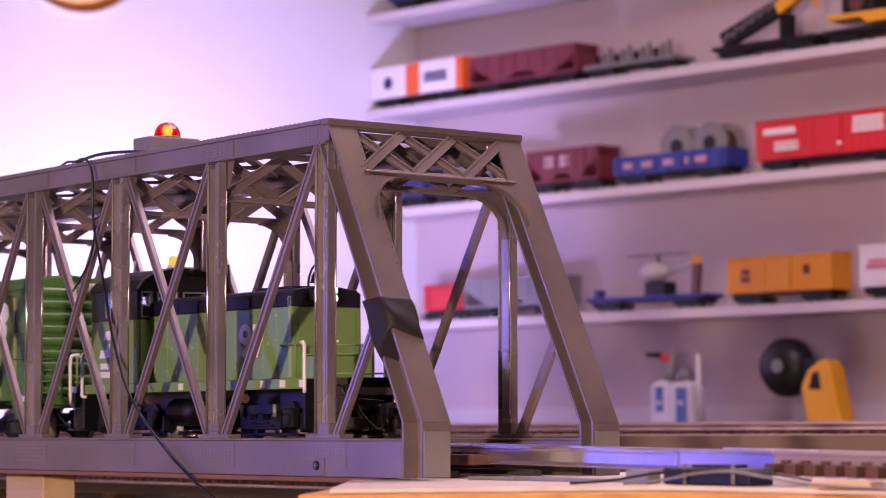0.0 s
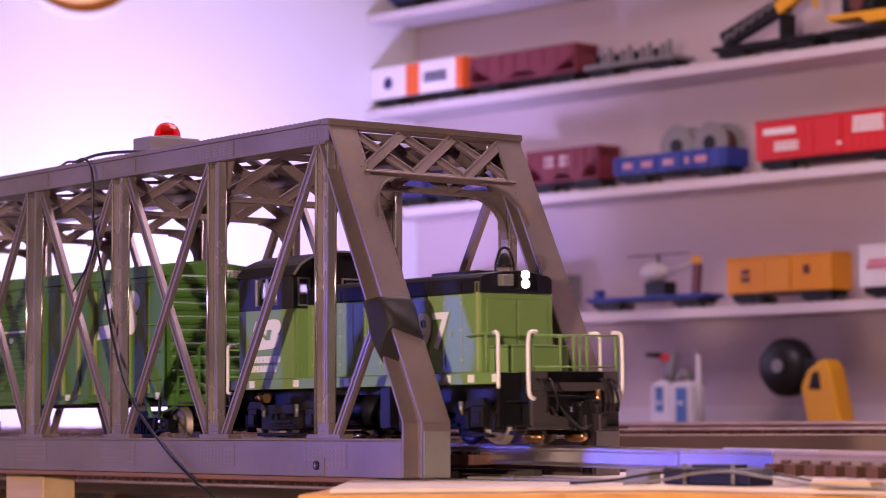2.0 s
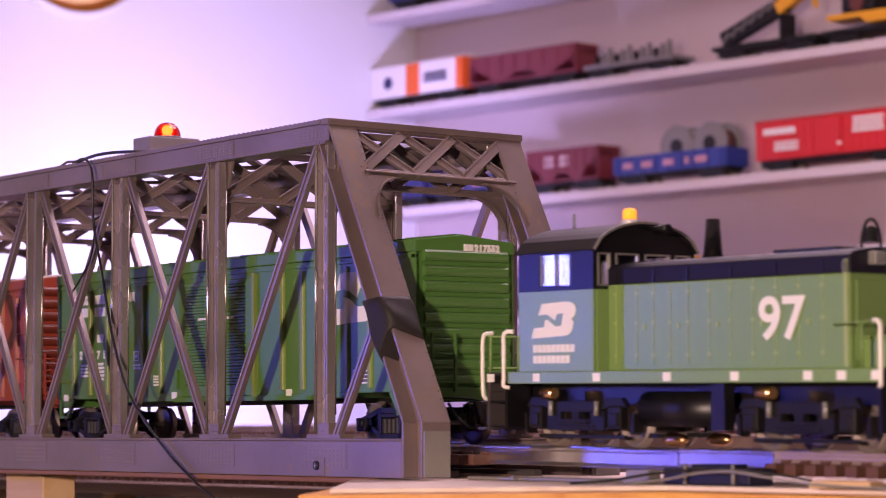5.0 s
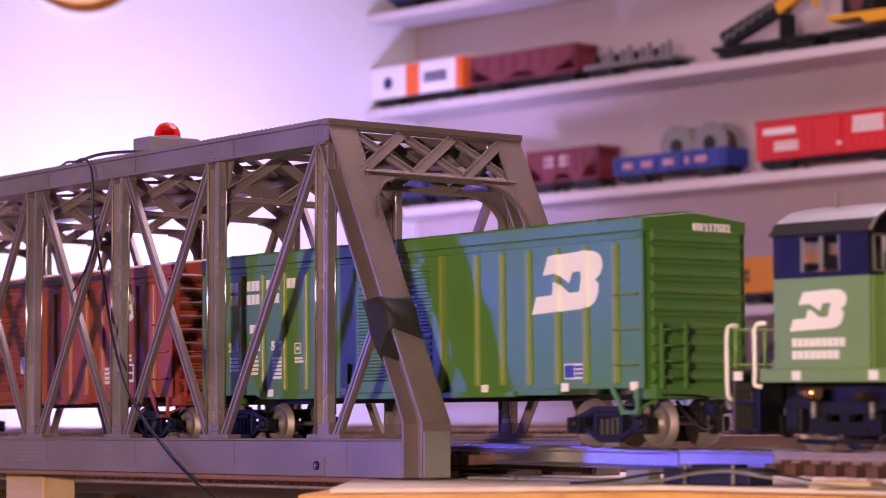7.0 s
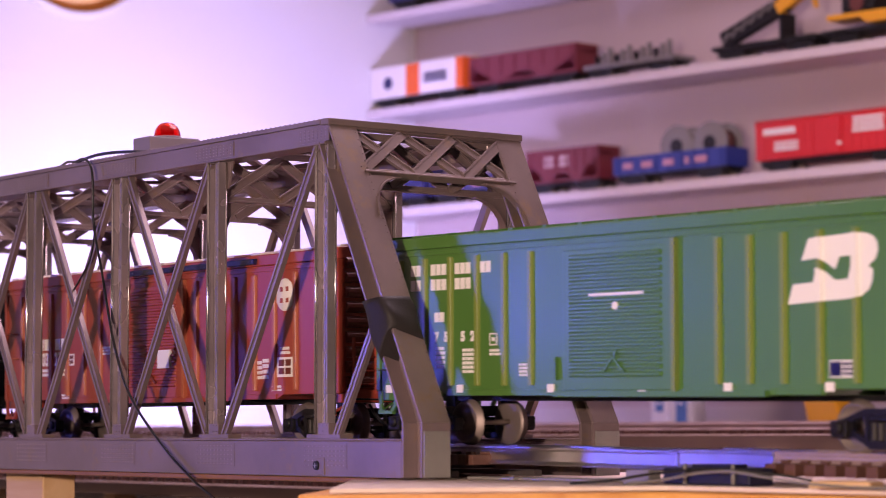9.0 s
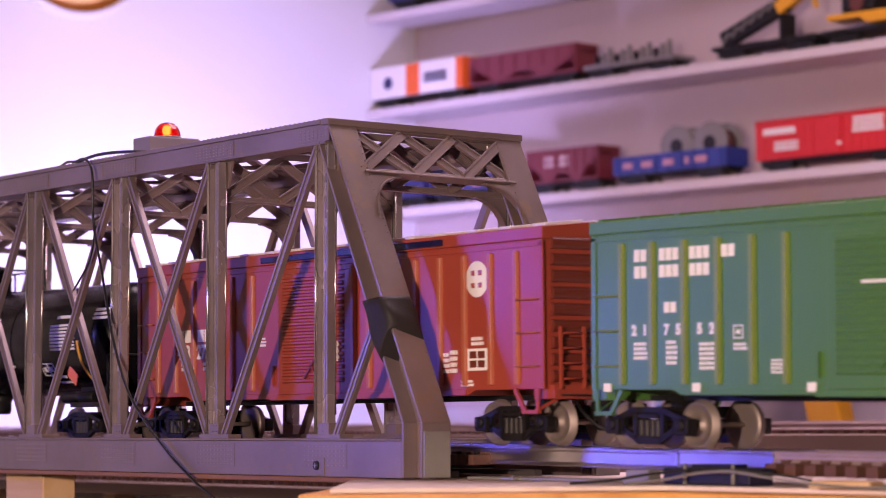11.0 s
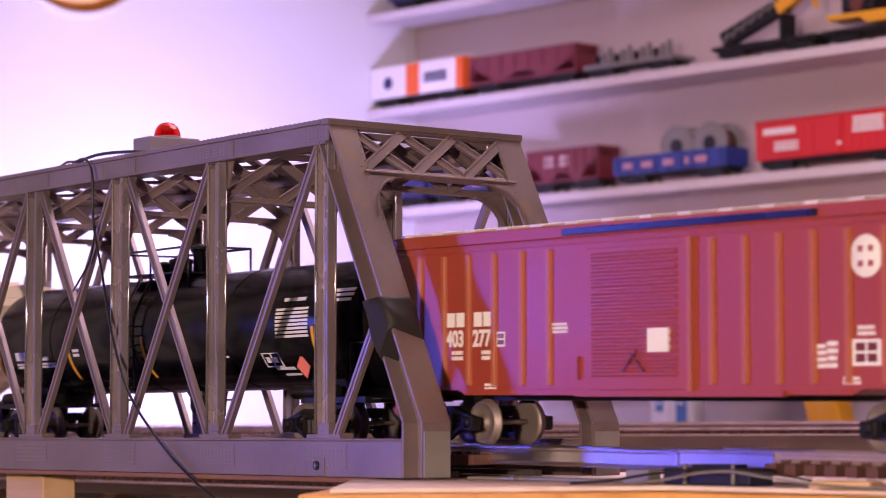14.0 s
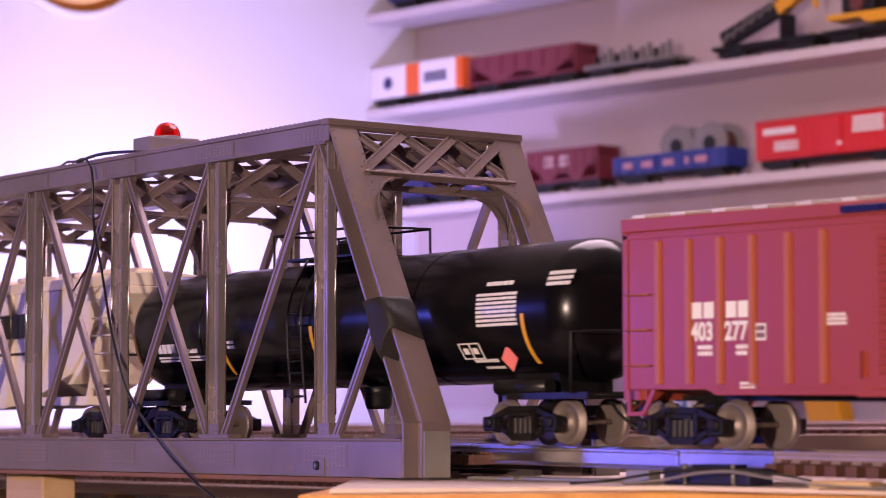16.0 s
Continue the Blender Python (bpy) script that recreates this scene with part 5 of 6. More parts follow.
# cab
CX0, CX1, CZ, EV = lx_(-0.5467), lx_(-0.4554), 0.0585, 0.1520
WIN = (lx_(-0.5205), lx_(-0.4825), 0.1255, 0.1500)
T = 0.003
for s in (-1, 1):
    y0, y1 = min(s * HW, s * (HW - T)), max(s * HW, s * (HW - T))
    part("cab_side", Shape().box(CX0, CX1, y0, y1, CZ, 0.1215), LOCO_GREEN, lo, bevel=0.0004)
    sh = Shape()
    sh.box(CX0, WIN[0], y0, y1, 0.1215, EV)
    sh.box(WIN[1], CX1, y0, y1, 0.1215, EV)
    sh.box(WIN[0], WIN[1], y0, y1, 0.1215, WIN[2])
    sh.box(WIN[0], WIN[1], y0, y1, WIN[3], EV)
    part("cab_upper_side", sh, LOCO_BLACK, lo)
    sh = Shape()
    for a, b in ((WIN[0], WIN[0] + 0.002), ((WIN[0] + WIN[1]) / 2 - 0.001, (WIN[0] + WIN[1]) / 2 + 0.001), (WIN[1] - 0.002, WIN[1])):
        sh.box(a, b, s * (HW - 0.0015) - 0.0008, s * (HW - 0.0015) + 0.0008, WIN[2], WIN[3])
    fr = part("window_frame", sh, FOOT, lo, "bare metal window frame")
    p = part("window_pane", Shape().box(WIN[0], WIN[1], s * (HW - 0.0022) - 0.0002, s * (HW - 0.0022) + 0.0002, WIN[2], WIN[3]), GLASS, lo)
    p.visible_shadow = False


def arch(n=16, w=HW, base=EV, rise=0.0205):
    return [(-w + 2 * w * i / n, base + rise * (1 - (2 * i / n - 1) ** 2) ** 0.62) for i in range(n + 1)]


for xa, front in ((CX0, False), (CX1 - T, True)):
    part("cab_end_lower", Shape().box(xa, xa + T, -HW + T, HW - T, CZ, 0.1215), LOCO_GREEN, lo)
    # band with four window openings, then the arched header
    cuts = [-HW + T, -0.0485, -0.0350, -0.0300, -0.0060, 0.0000, 0.0270, 0.0315, 0.0480, HW - T]
    sh = Shape()
    for i in range(0, len(cuts) - 1):
        solid = i % 2 == 0
        if solid:
            sh.box(xa, xa + T, cuts[i], cuts[i + 1], 0.1215, 0.1500)
        else:
            lowz = 0.124 if i in (1, 7) else 0.1330 if i == 3 else 0.1400
            sh.box(xa, xa + T, cuts[i], cuts[i + 1], 0.1215, lowz)
    part("cab_end_upper", sh, LOCO_BLACK, lo)
    pts = [(xa, y, z) for y, z in arch(w=HW)]
    part("cab_end_header", Shape().prism([(xa, -HW, 0.1500)] + pts + [(xa, HW, 0.1500)], (T, 0, 0)), LOCO_BLACK, lo)
    sh = Shape()
    for i in (1, 3, 5, 7):
        lowz = 0.124 if i in (1, 7) else 0.1330 if i == 3 else 0.1400
        for a, b, c, d in ((cuts[i], cuts[i] + 0.0016, lowz, 0.150), (cuts[i + 1] - 0.0016, cuts[i + 1], lowz, 0.150), (cuts[i], cuts[i + 1], lowz, lowz + 0.0014), (cuts[i], cuts[i + 1], 0.1486, 0.150)):
            sh.box(xa + 0.0006, xa + T + 0.0008, a, b, c, d)
    part("window_frame", sh, FOOT, lo, "bare metal window frame")
    for i in (1, 3, 5, 7):
        lowz = 0.124 if i in (1, 7) else 0.1330 if i == 3 else 0.1400
        p = part("window_pane", Shape().box(xa + 0.0012, xa + 0.0016, cuts[i], cuts[i + 1], lowz, 0.150), GLASS, lo)
        p.visible_shadow = False
outer = arch(w=HW + 0.0016, base=EV, rise=0.0222)
inner = arch(w=HW - 0.001, base=EV - 0.0008, rise=0.0200)
roof_pts = [(CX0 - 0.003, y, z) for y, z in outer] + [(CX0 - 0.003, y, z) for y, z in inner[::-1]]
part("cab_roof", Shape().prism(roof_pts, (CX1 - CX0 + 0.006, 0, 0)), LOCO_BLACK, lo)
sh = Shape()
for (ya, za), (yb, zb) in zip(outer, outer[1:]):
    sh.bar((CX1 + 0.0034, ya, za), (CX1 + 0.0034, yb, zb), 0.0016, 0.0018, (1, 0, 0))
part("roof_edge_trim", sh, FOOT, lo, "bright metal roof edge")
part("cab_door", Shape().box(CX1, CX1 + 0.0015, -0.050, -0.034, CZ, 0.1215), LOCO_GREEN, lo, bevel=0.0004)
part("cab_floor", Shape().box(CX0 + T, CX1 - T, -HW + T, HW - T, 0.1000, 0.1020), LOCO_BLACK, lo)
part("seat", Shape().box(CX0 + 0.02, CX0 + 0.04, -0.035, -0.015, 0.102, 0.128), RED_DARK, lo, bevel=0.002)
emblem(lo, lx_(-0.5308), 0.0845, 0.0548, 0.0284)
for z, n in ((0.0735, 9), (0.0650, 8)):
    blocks(lo, lx_(-0.5285), z, 0.0060, [0.0048] * n, 0.0009)
# roof fittings
sh = Shape().lathe([(0.0068, 0.1735), (0.0068, 0.1765), (0.0060, 0.1780)], "z", (lx_(-0.4725), 0, 0), 18)
part("beacon_base", sh, GALV, lo)
part("beacon_lens", Shape().lathe([(0.0056, 0.1780), (0.0055, 0.1840), (0.0044, 0.1862), (0.001, 0.1870)], "z", (lx_(-0.4725), 0, 0), 18), LAMP_AMBER, lo, "lit amber beacon lens")
sh = Shape().tube((CX1 + 0.002, 0.004, 0.1690), (CX1 + 0.026, 0.002, 0.1690), 0.0020, 0.0034, 12).tube((CX1 + 0.002, 0.010, 0.1675), (CX1 + 0.020, 0.008, 0.1675), 0.0018, 0.0030, 12)
part("horn", sh, LOCO_BLACK, lo)
part("antenna", Shape().tube((CX0 + 0.03, -0.02, 0.170), (CX0 + 0.03, -0.02, 0.184), 0.0012, None, 8), FOOT, lo)

# hood
HX0, HX1, HH, HT = lx_(-0.4554), lx_(-0.2008), 0.0380, 0.1392
part("hood", Shape().box(HX0, HX1, -HH, HH, 0.0585, 0.1248), LOCO_GREEN, lo, bevel=0.0012)
top = [(-HH - 0.0003, 0.1248), (-HH - 0.0003, HT - 0.002), (-HH + 0.004, HT + 0.001), (-0.012, HT + 0.0042), (0.012, HT + 0.0042), (HH - 0.004, HT + 0.001), (HH + 0.0003, HT - 0.002), (HH + 0.0003, 0.1248)]
part("hood_top", Shape().prism([(HX0, y, z) for y, z in top], (HX1 - HX0 + 0.001, 0, 0)), HOOD_BLACK, lo, bevel=0.0010)
for s in (-1, 1):
    y = s * HH
    # door seams, hinges and latches on the long hood
    gaps = (0.010, 0.034, 0.053, 0.072, 0.091, 0.114, 0.137, 0.160, 0.183, 0.206, 0.229)
    for i, g in enumerate(gaps):
        x = HX0 + g
        part("door_seam", Shape().box(x - 0.0003, x + 0.0003, y - 0.0004, y + 0.0004, 0.0640, 0.1242), SEAM, lo)
        for z in (0.0690, 0.0935, 0.1160):
            part("hinge", Shape().box(x - 0.0016, x + (0.0016 if i % 3 else -0.0004), y - 0.0010, y + 0.0010, z, z + 0.0022), SEAM, lo)
        if i % 2:
            part("door_latch", Shape().box(x + 0.0080, x + 0.0100, y - 0.0012, y + 0.0012, 0.0900, 0.0935), SEAM, lo)
        else:
            part("lift_eye", Shape().box(x - 0.0010, x + 0.0010, y - 0.0011, y + 0.0011, 0.1250, 0.1340), LOCO_BLACK, lo)
    part("hood_corner_strip", Shape().box(HX1 - 0.0045, HX1 - 0.0010, y - 0.0012, y + 0.0012, 0.0600, 0.1340), SEAM, lo)
    part("number_board", Shape().box(HX1 - 0.006, HX1 - 0.001, y - 0.0012, y + 0.0012, 0.1250, 0.1335), FOOT, lo, bevel=0.0004)
letters("road_number", "97", 0.0308, WHITE, lo, pose(lx_(-0.2897), -HH - 0.0012, 0.0805, 90), "large white number", 1.10, 0.0009)
# front: radiator face, headlight, toolbox
part("front_door", Shape().box(HX1, HX1 + 0.0012, -HH + 0.006, -0.001, 0.0640, 0.1200), LOCO_GREEN, lo, bevel=0.0005)
part("front_door", Shape().box(HX1, HX1 + 0.0012, 0.001, HH - 0.006, 0.0640, 0.1200), LOCO_GREEN, lo, bevel=0.0005)
part("headlight_housing", Shape().box(HX1 - 0.002, HX1 + 0.012, -0.006, 0.006, 0.1280, 0.1435), LOCO_BLACK, lo, bevel=0.0015)
part("number_panel", Shape().box(HX1 + 0.0004, HX1 + 0.0080, -0.020, -0.0085, 0.1305, 0.1400), FOOT, lo, bevel=0.0008)
for z in (0.1322, 0.1396):
    part("headlight", Shape().lathe([(0.0036, HX1 + 0.0118), (0.0036, HX1 + 0.0130), (0.0010, HX1 + 0.0140)], "x", (0, 0, z), 16), LAMP_WHITE, lo, "lit white headlight")
part("toolbox", Shape().box(HX1 + 0.0005, HX1 + 0.0310, -0.030, 0.030, 0.0585, 0.0795), LOCO_GREEN, lo, bevel=0.0015)
part("toolbox_lid", Shape().box(HX1 + 0.0015, HX1 + 0.0318, -0.0308, 0.0308, 0.0795, 0.0812), LOCO_GREEN, lo, bevel=0.0006)
for s in (-1, 1):
    part("side_railing", Shape().wire(bend([(HX1 - 0.012, s * HH, 0.0880), (HX1 - 0.006, s * (HH + 0.010), 0.0890), (HX1 + 0.010, s * (HW - 0.003), 0.0895), (X1 - 0.0415, s * (HW - 0.002), 0.0905)], 5), 0.0006), LOCO_GREEN, lo)
    part("railing_post", Shape().wire([(HX1 + 0.022, s * (HW - 0.003), 0.0585), (HX1 + 0.022, s * (HW - 0.003), 0.0900)], 0.0012), LOCO_GREEN, lo)
# bell, stacks
sh = Shape().lathe([(0.0075, 0.1475), (0.0062, 0.1490), (0.0052, 0.1540), (0.0035, 0.1580), (0.001, 0.1595)], "z", (lx_(-0.2158), 0, 0), 18)
part("bell", sh, BLACK, lo)
sh = Shape().wire(bend([(lx_(-0.2158), -0.009, 0.1385), (lx_(-0.2158), -0.0095, 0.150), (lx_(-0.2158), -0.004, 0.1625), (lx_(-0.2158), 0.004, 0.1625), (lx_(-0.2158), 0.0095, 0.150), (lx_(-0.2158), 0.009, 0.1385)], 5), 0.0012)
part("bell_yoke", sh, BLACK, lo)
part("exhaust_stack", Shape().lathe([(0.0090, 0.1385), (0.0085, 0.1420), (0.0072, 0.1480), (0.0054, 0.1730), (0.0046, 0.1730), (0.0046, 0.1700)], "z", (lx_(-0.3775), 0, 0), 20), STACK, lo, "glossy black exhaust stack")
part("roof_hatch", Shape().box(lx_(-0.30), lx_(-0.235), -0.014, 0.014, HT + 0.003, HT + 0.0065), LOCO_BLACK, lo, bevel=0.001)
# underside
part("fuel_tank", Shape().tube((lx_(-0.4166), -0.030, 0.0295), (lx_(-0.334), -0.030, 0.0295), 0.0135, None, 20), LOCO_BLACK, lo)
part("air_tank", Shape().tube((lx_(-0.4166), 0.030, 0.0295), (lx_(-0.334), 0.030, 0.0295), 0.0135, None, 20), LOCO_BLACK, lo)
part("belly_frame", Shape().box(X0 + 0.02, X1 - 0.02, -0.022, 0.022, 0.030, 0.0490), LOCO_BLACK, lo)
part("step_bracket", Shape().box(lx_(-0.332), lx_(-0.318), -0.046, -0.036, 0.014, 0.049), LOCO_BLACK, lo)
for xc in (lx_(-0.2433), lx_(-0.4860)):
    for s in (-1, 1):
        y = s * 0.0430
        sh = Shape()
        # a deep plate with two slots, arms up to the outer ends
        for pts in ([(-0.030, 0.0270), (-0.030, 0.0350), (0.030, 0.0350), (0.030, 0.0270)], [(-0.034, 0.0140), (-0.030, 0.0130), (0.030, 0.0130), (0.034, 0.0140), (0.034, 0.0215), (-0.034, 0.0215)],
                    [(-0.034, 0.0210), (-0.034, 0.0275), (-0.018, 0.0275), (-0.018, 0.0210)], [(-0.004, 0.0210), (-0.004, 0.0275), (0.004, 0.0275), (0.004, 0.0210)], [(0.018, 0.0210), (0.018, 0.0275), (0.034, 0.0275), (0.034, 0.0210)],
                    [(-0.060, 0.0305), (-0.054, 0.0380), (-0.040, 0.0380), (-0.030, 0.0350), (-0.030, 0.0290), (-0.044, 0.0320)], [(0.060, 0.0305), (0.054, 0.0380), (0.040, 0.0380), (0.030, 0.0350), (0.030, 0.0290), (0.044, 0.0320)]):
            sh.prism([(xc + px, y - 0.0025, pz) for px, pz in pts], (0, 0.005, 0))
        fr = part("side_frame", sh, TRUCK_BLACK, lo)
        for px in (-0.0475, 0.0475):
            part("journal_box", Shape().box(xc + px - 0.0080, xc + px + 0.0080, min(y - s * 0.004, y + s * 0.0045), max(y - s * 0.004, y + s * 0.0045), 0.0140, 0.0320), TRUCK_BLACK, fr, bevel=0.0016)
            part("journal_cover", Shape().box(xc + px - 0.0055, xc + px + 0.0055, min(y + s * 0.0044, y + s * 0.0060), max(y + s * 0.0044, y + s * 0.0060), 0.0165, 0.0265), TRUCK_BLACK, fr, bevel=0.0010)
            e = 1 if px > 0 else -1
            part("brake_rod", Shape().tube((xc + e * 0.0275, y + s * 0.0045, 0.0240), (xc + e * 0.0275, y + s * 0.0045, 0.0355), 0.0020, None, 10), FOOT, fr, "bare metal rod")
            part("brake_shoe", Shape().prism([(xc + e * 0.0615, y - s * 0.010, 0.0100), (xc + e * 0.0655, y - s * 0.010, 0.0120), (xc + e * 0.0660, y - s * 0.010, 0.0260), (xc + e * 0.0630, y - s * 0.010, 0.0260)], (0, s * 0.010, 0)), TRUCK_BLACK, fr)
        part("leaf_spring", Shape().box(xc - 0.022, xc + 0.022, min(y, y + s * 0.0045), max(y, y + s * 0.0045), 0.0148, 0.0172).box(xc - 0.015, xc + 0.015, min(y, y + s * 0.0045), max(y, y + s * 0.0045), 0.0178, 0.0202), TRUCK_BLACK, fr, bevel=0.0006)
        part("brake_cylinder", Shape().tube((xc - 0.040, y + s * 0.002, 0.0415), (xc - 0.026, y + s * 0.002, 0.0415), 0.0046, None, 14), BRASS, fr, "brass brake cylinder")
        part("equaliser", Shape().box(xc - 0.052, xc + 0.052, min(y - s * 0.0035, y - s * 0.006), max(y - s * 0.0035, y - s * 0.006), 0.0065, 0.0095), TRUCK_BLACK, fr, bevel=0.0006)
    part("motor_block", Shape().box(xc - 0.056, xc + 0.056, -0.018, 0.018, 0.012, 0.040), BLACK, lo)
    for px in (-0.0475, 0.0475):
        axle(lo, xc + px, 0.0165, WHEEL)
    for s in (-1, 1):
        sh = Shape().lathe([(0.0010, xc + 0.0790), (0.0040, xc + 0.0800), (0.0052, xc + 0.0850), (0.0050, xc + 0.0960), (0.0036, xc + 0.1010), (0.0012, xc + 0.1030)], "x", (0, s * 0.0225, 0.0062), 14)
        part("pickup_shoe", sh, BRASS, lo, "worn brass pickup shoe")
        part("pickup_arm", Shape().box(xc + 0.056, xc + 0.084, min(s * 0.020, s * 0.025), max(s * 0.020, s * 0.025), 0.0075, 0.0110), BLACK, lo)


def travelled(t):
    ts, xs = [a for a, b in TRAVEL], [b for a, b in TRAVEL]
    return float(np.interp(t, ts, xs))


def motions():
    for ob, x in CARS:
        rows = []
        for t, s in TRAVEL:
            a, b = x + s - 0.2, x + s + 0.2
            za, zb = -drop(a), -drop(b)
            rows.append((t, pose(x + s, Y_MID, RAIL_Z + (za + zb) / 2, 0, math.degrees(math.atan2(za - zb, 0.4)), 0)))
        walk(ob, rows)
    for ob, x, r in AXLES:
        walk(ob, [(i / 10, pose(x, 0, r, 0, math.degrees(travelled(i / 10) / r), 0)) for i in range(161)])
    # the added bowl turns into view once for each flash of the bulb
    rows = []
    for flash in (-0.05, 1.12, 2.50, 3.87, 5.02, 6.15, 7.30, 8.77, 9.95, 11.10, 12.28, 13.60, 14.88):
        for dt, a in ((-0.18, -180), (-0.12, -105), (-0.06, -30), (0.0, 0), (0.06, 30), (0.12, 105), (0.18, 180)):
            if flash + dt >= 0:
                rows.append((flash + dt, pose(0.002, 0, 0.0392, 0, 0, a - 30.8)))
    rows = [(0.0, pose(0.002, 0, 0.0392, 0, 0, -6.0))] + rows + [(16.0, pose(0.002, 0, 0.0392, 0, 0, 149.2))]
    walk(rotor, rows)


# ---- things on the wall shelves ----
PAINTS = {}


def paint(name, colour, rough=0.4):
    if name not in PAINTS:
        PAINTS[name] = mat("toy_" + name, colour, rough, 0, 0.06, 20, 0.02)
    return PAINTS[name]


S_TOP = [z + SHELF_T for z in SHELF_Z]
SD = 0.062                 # width of the small cars
SMALL_WHEEL = Shape().lathe([(0.002, -0.0030), (0.0080, -0.0030), (0.0082, 0.0015), (0.0095, 0.0018), (0.0095, 0.0030), (0.002, 0.0030)], "y", (0, 0, 0), 16)
wheel_data = bpy.data.meshes.new("small_wheel")
SMALL_WHEEL.bm.to_mesh(wheel_data)
wheel_data.materials.append(WHEEL)


def shelf_car(name, label, category, x0, x1, shelf, near=0.010):
    ob = thing(name, label, category, room @ pose((x0 + x1) / 2, near + SD / 2, S_TOP[shelf] + 0.0005), "cars on the wall shelves")
    half = (x1 - x0) / 2
    for s in (-1, 1):
        c = s * (half - min(0.045, half * 0.35))
        for y in (-0.021, 0.021):
            part("truck_frame", Shape().prism([(c - 0.030, y - 0.003, 0.008), (c - 0.030, y - 0.003, 0.014), (c - 0.012, y - 0.003, 0.020), (c + 0.012, y - 0.003, 0.020), (c + 0.030, y - 0.003, 0.014), (c + 0.030, y - 0.003, 0.008), (c + 0.010, y - 0.003, 0.004), (c - 0.010, y - 0.003, 0.004)], (0, 0.006, 0)), BLACK, ob)
            for w in (-0.019, 0.019):
                o = new("wheel", wheel_data)
                o.parent, o.matrix_local = ob, pose(c + w, y * 0.78, 0.0095)
        part("coupler", Shape().box(min(s * half - s * 0.01, s * half + s * 0.008), max(s * half - s * 0.01, s * half + s * 0.008), -0.004, 0.004, 0.011, 0.018), BLACK, ob)
    part("chassis", Shape().box(-half + 0.004, half - 0.004, -SD / 2 + 0.008, SD / 2 - 0.008, 0.017, 0.022), BLACK, ob)
    return ob, half


def small_boxcar(x0, x1, shelf, h, colour, label, roof=None, bands=(), bars=(), ink=None, near=0.010, door=True):
    ob, half = shelf_car("toy_boxcar", label, "model boxcar", x0, x1, shelf, near)
    w = SD / 2
    part("body", Shape().box(-half, half, -w, w, 0.022, h), colour, ob, bevel=0.001)
    part("roof", Shape().prism([(-half - 0.001, -w - 0.001, h), (-half - 0.001, w + 0.001, h), (-half - 0.001, w - 0.004, h + 0.004), (-half - 0.001, 0, h + 0.006), (-half - 0.001, -w + 0.004, h + 0.004)], (2 * half + 0.002, 0, 0)), roof or colour, ob)
    for a, b, m in bands:
        part("painted_band", Shape().box(a, b, -w - 0.0008, -w + 0.001, 0.022, h - 0.001), m, ob)
    if door:
        part("door", Shape().box(-0.026, 0.026, -w - 0.0018, -w + 0.001, 0.025, h - 0.004), colour, ob, bevel=0.0005)
        for x in (-0.028, 0.027):
            part("door_post", Shape().box(x, x + 0.002, -w - 0.002, -w + 0.001, 0.023, h - 0.002), colour, ob)
    n = 7
    for i in range(n):
        for s in (-1, 1):
            x = s * (0.034 + i * (half - 0.038) / n)
            part("side_rib", Shape().box(x - 0.0008, x + 0.0008, -w - 0.0010, -w + 0.001, 0.024, h - 0.002), colour, ob)
    rnd = random.Random(int(x0 * 1000))
    for a, b, z0, z1, rows in bars:
        st = (z1 - z0) / rows
        sh = Shape()
        for r in range(rows):
            xx = a + rnd.uniform(0, 0.1) * (b - a)
            while xx < b:
                bw = min(rnd.uniform(0.004, 0.012), b - xx)
                sh.box(xx, xx + bw, -w - 0.0024, -w + 0.001, z0 + r * st + st * 0.15, z0 + r * st + st * 0.85)
                xx += bw + 0.0018
        part("lettering", sh, ink or WHITE, ob, kind="stuff")
    return ob


def small_hopper(x0, x1, shelf, h, colour, label, near=0.010, bars=True):
    ob, half = shelf_car("toy_hopper", label, "model hopper", x0, x1, shelf, near)
    w = SD / 2
    sh = Shape().prism([(-half, -w, h - 0.018), (-half + 0.03, -w, 0.045), (-half * 0.45, -w, 0.020), (-half * 0.1, -w, 0.038), (half * 0.1, -w, 0.038), (half * 0.45, -w, 0.020), (half - 0.03, -w, 0.045), (half, -w, h - 0.018), (half, -w, h - 0.003), (-half, -w, h - 0.003)], (0, SD, 0))
    part("body", sh, colour, ob, bevel=0.0008)
    part("rim", Shape().box(-half, half, -w - 0.002, w + 0.002, h - 0.004, h), colour, ob)
    for i in range(8):
        x = -half + 0.012 + i * (2 * half - 0.024) / 7
        part("side_rib", Shape().box(x - 0.0015, x + 0.0015, -w - 0.002, -w + 0.001, 0.040, h - 0.004), colour, ob)
    part("side_sill", Shape().box(-half, half, -w - 0.001, -w + 0.003, 0.022, 0.027), colour, ob)
    for s in (-1, 1):
        part("end_post", Shape().box(min(s * (half - 0.004), s * half), max(s * (half - 0.004), s * half), -w, w, 0.022, h - 0.01), colour, ob)
    if bars:
        sh = Shape()
        for a in (-0.045, -0.005):
            for z in (h - 0.022, h - 0.034):
                sh.box(a, a + 0.022, -w - 0.0012, -w, z, z + 0.008)
        part("lettering", sh, paint("faded_white", (0.6, 0.45, 0.45)), ob, kind="stuff")
    return ob


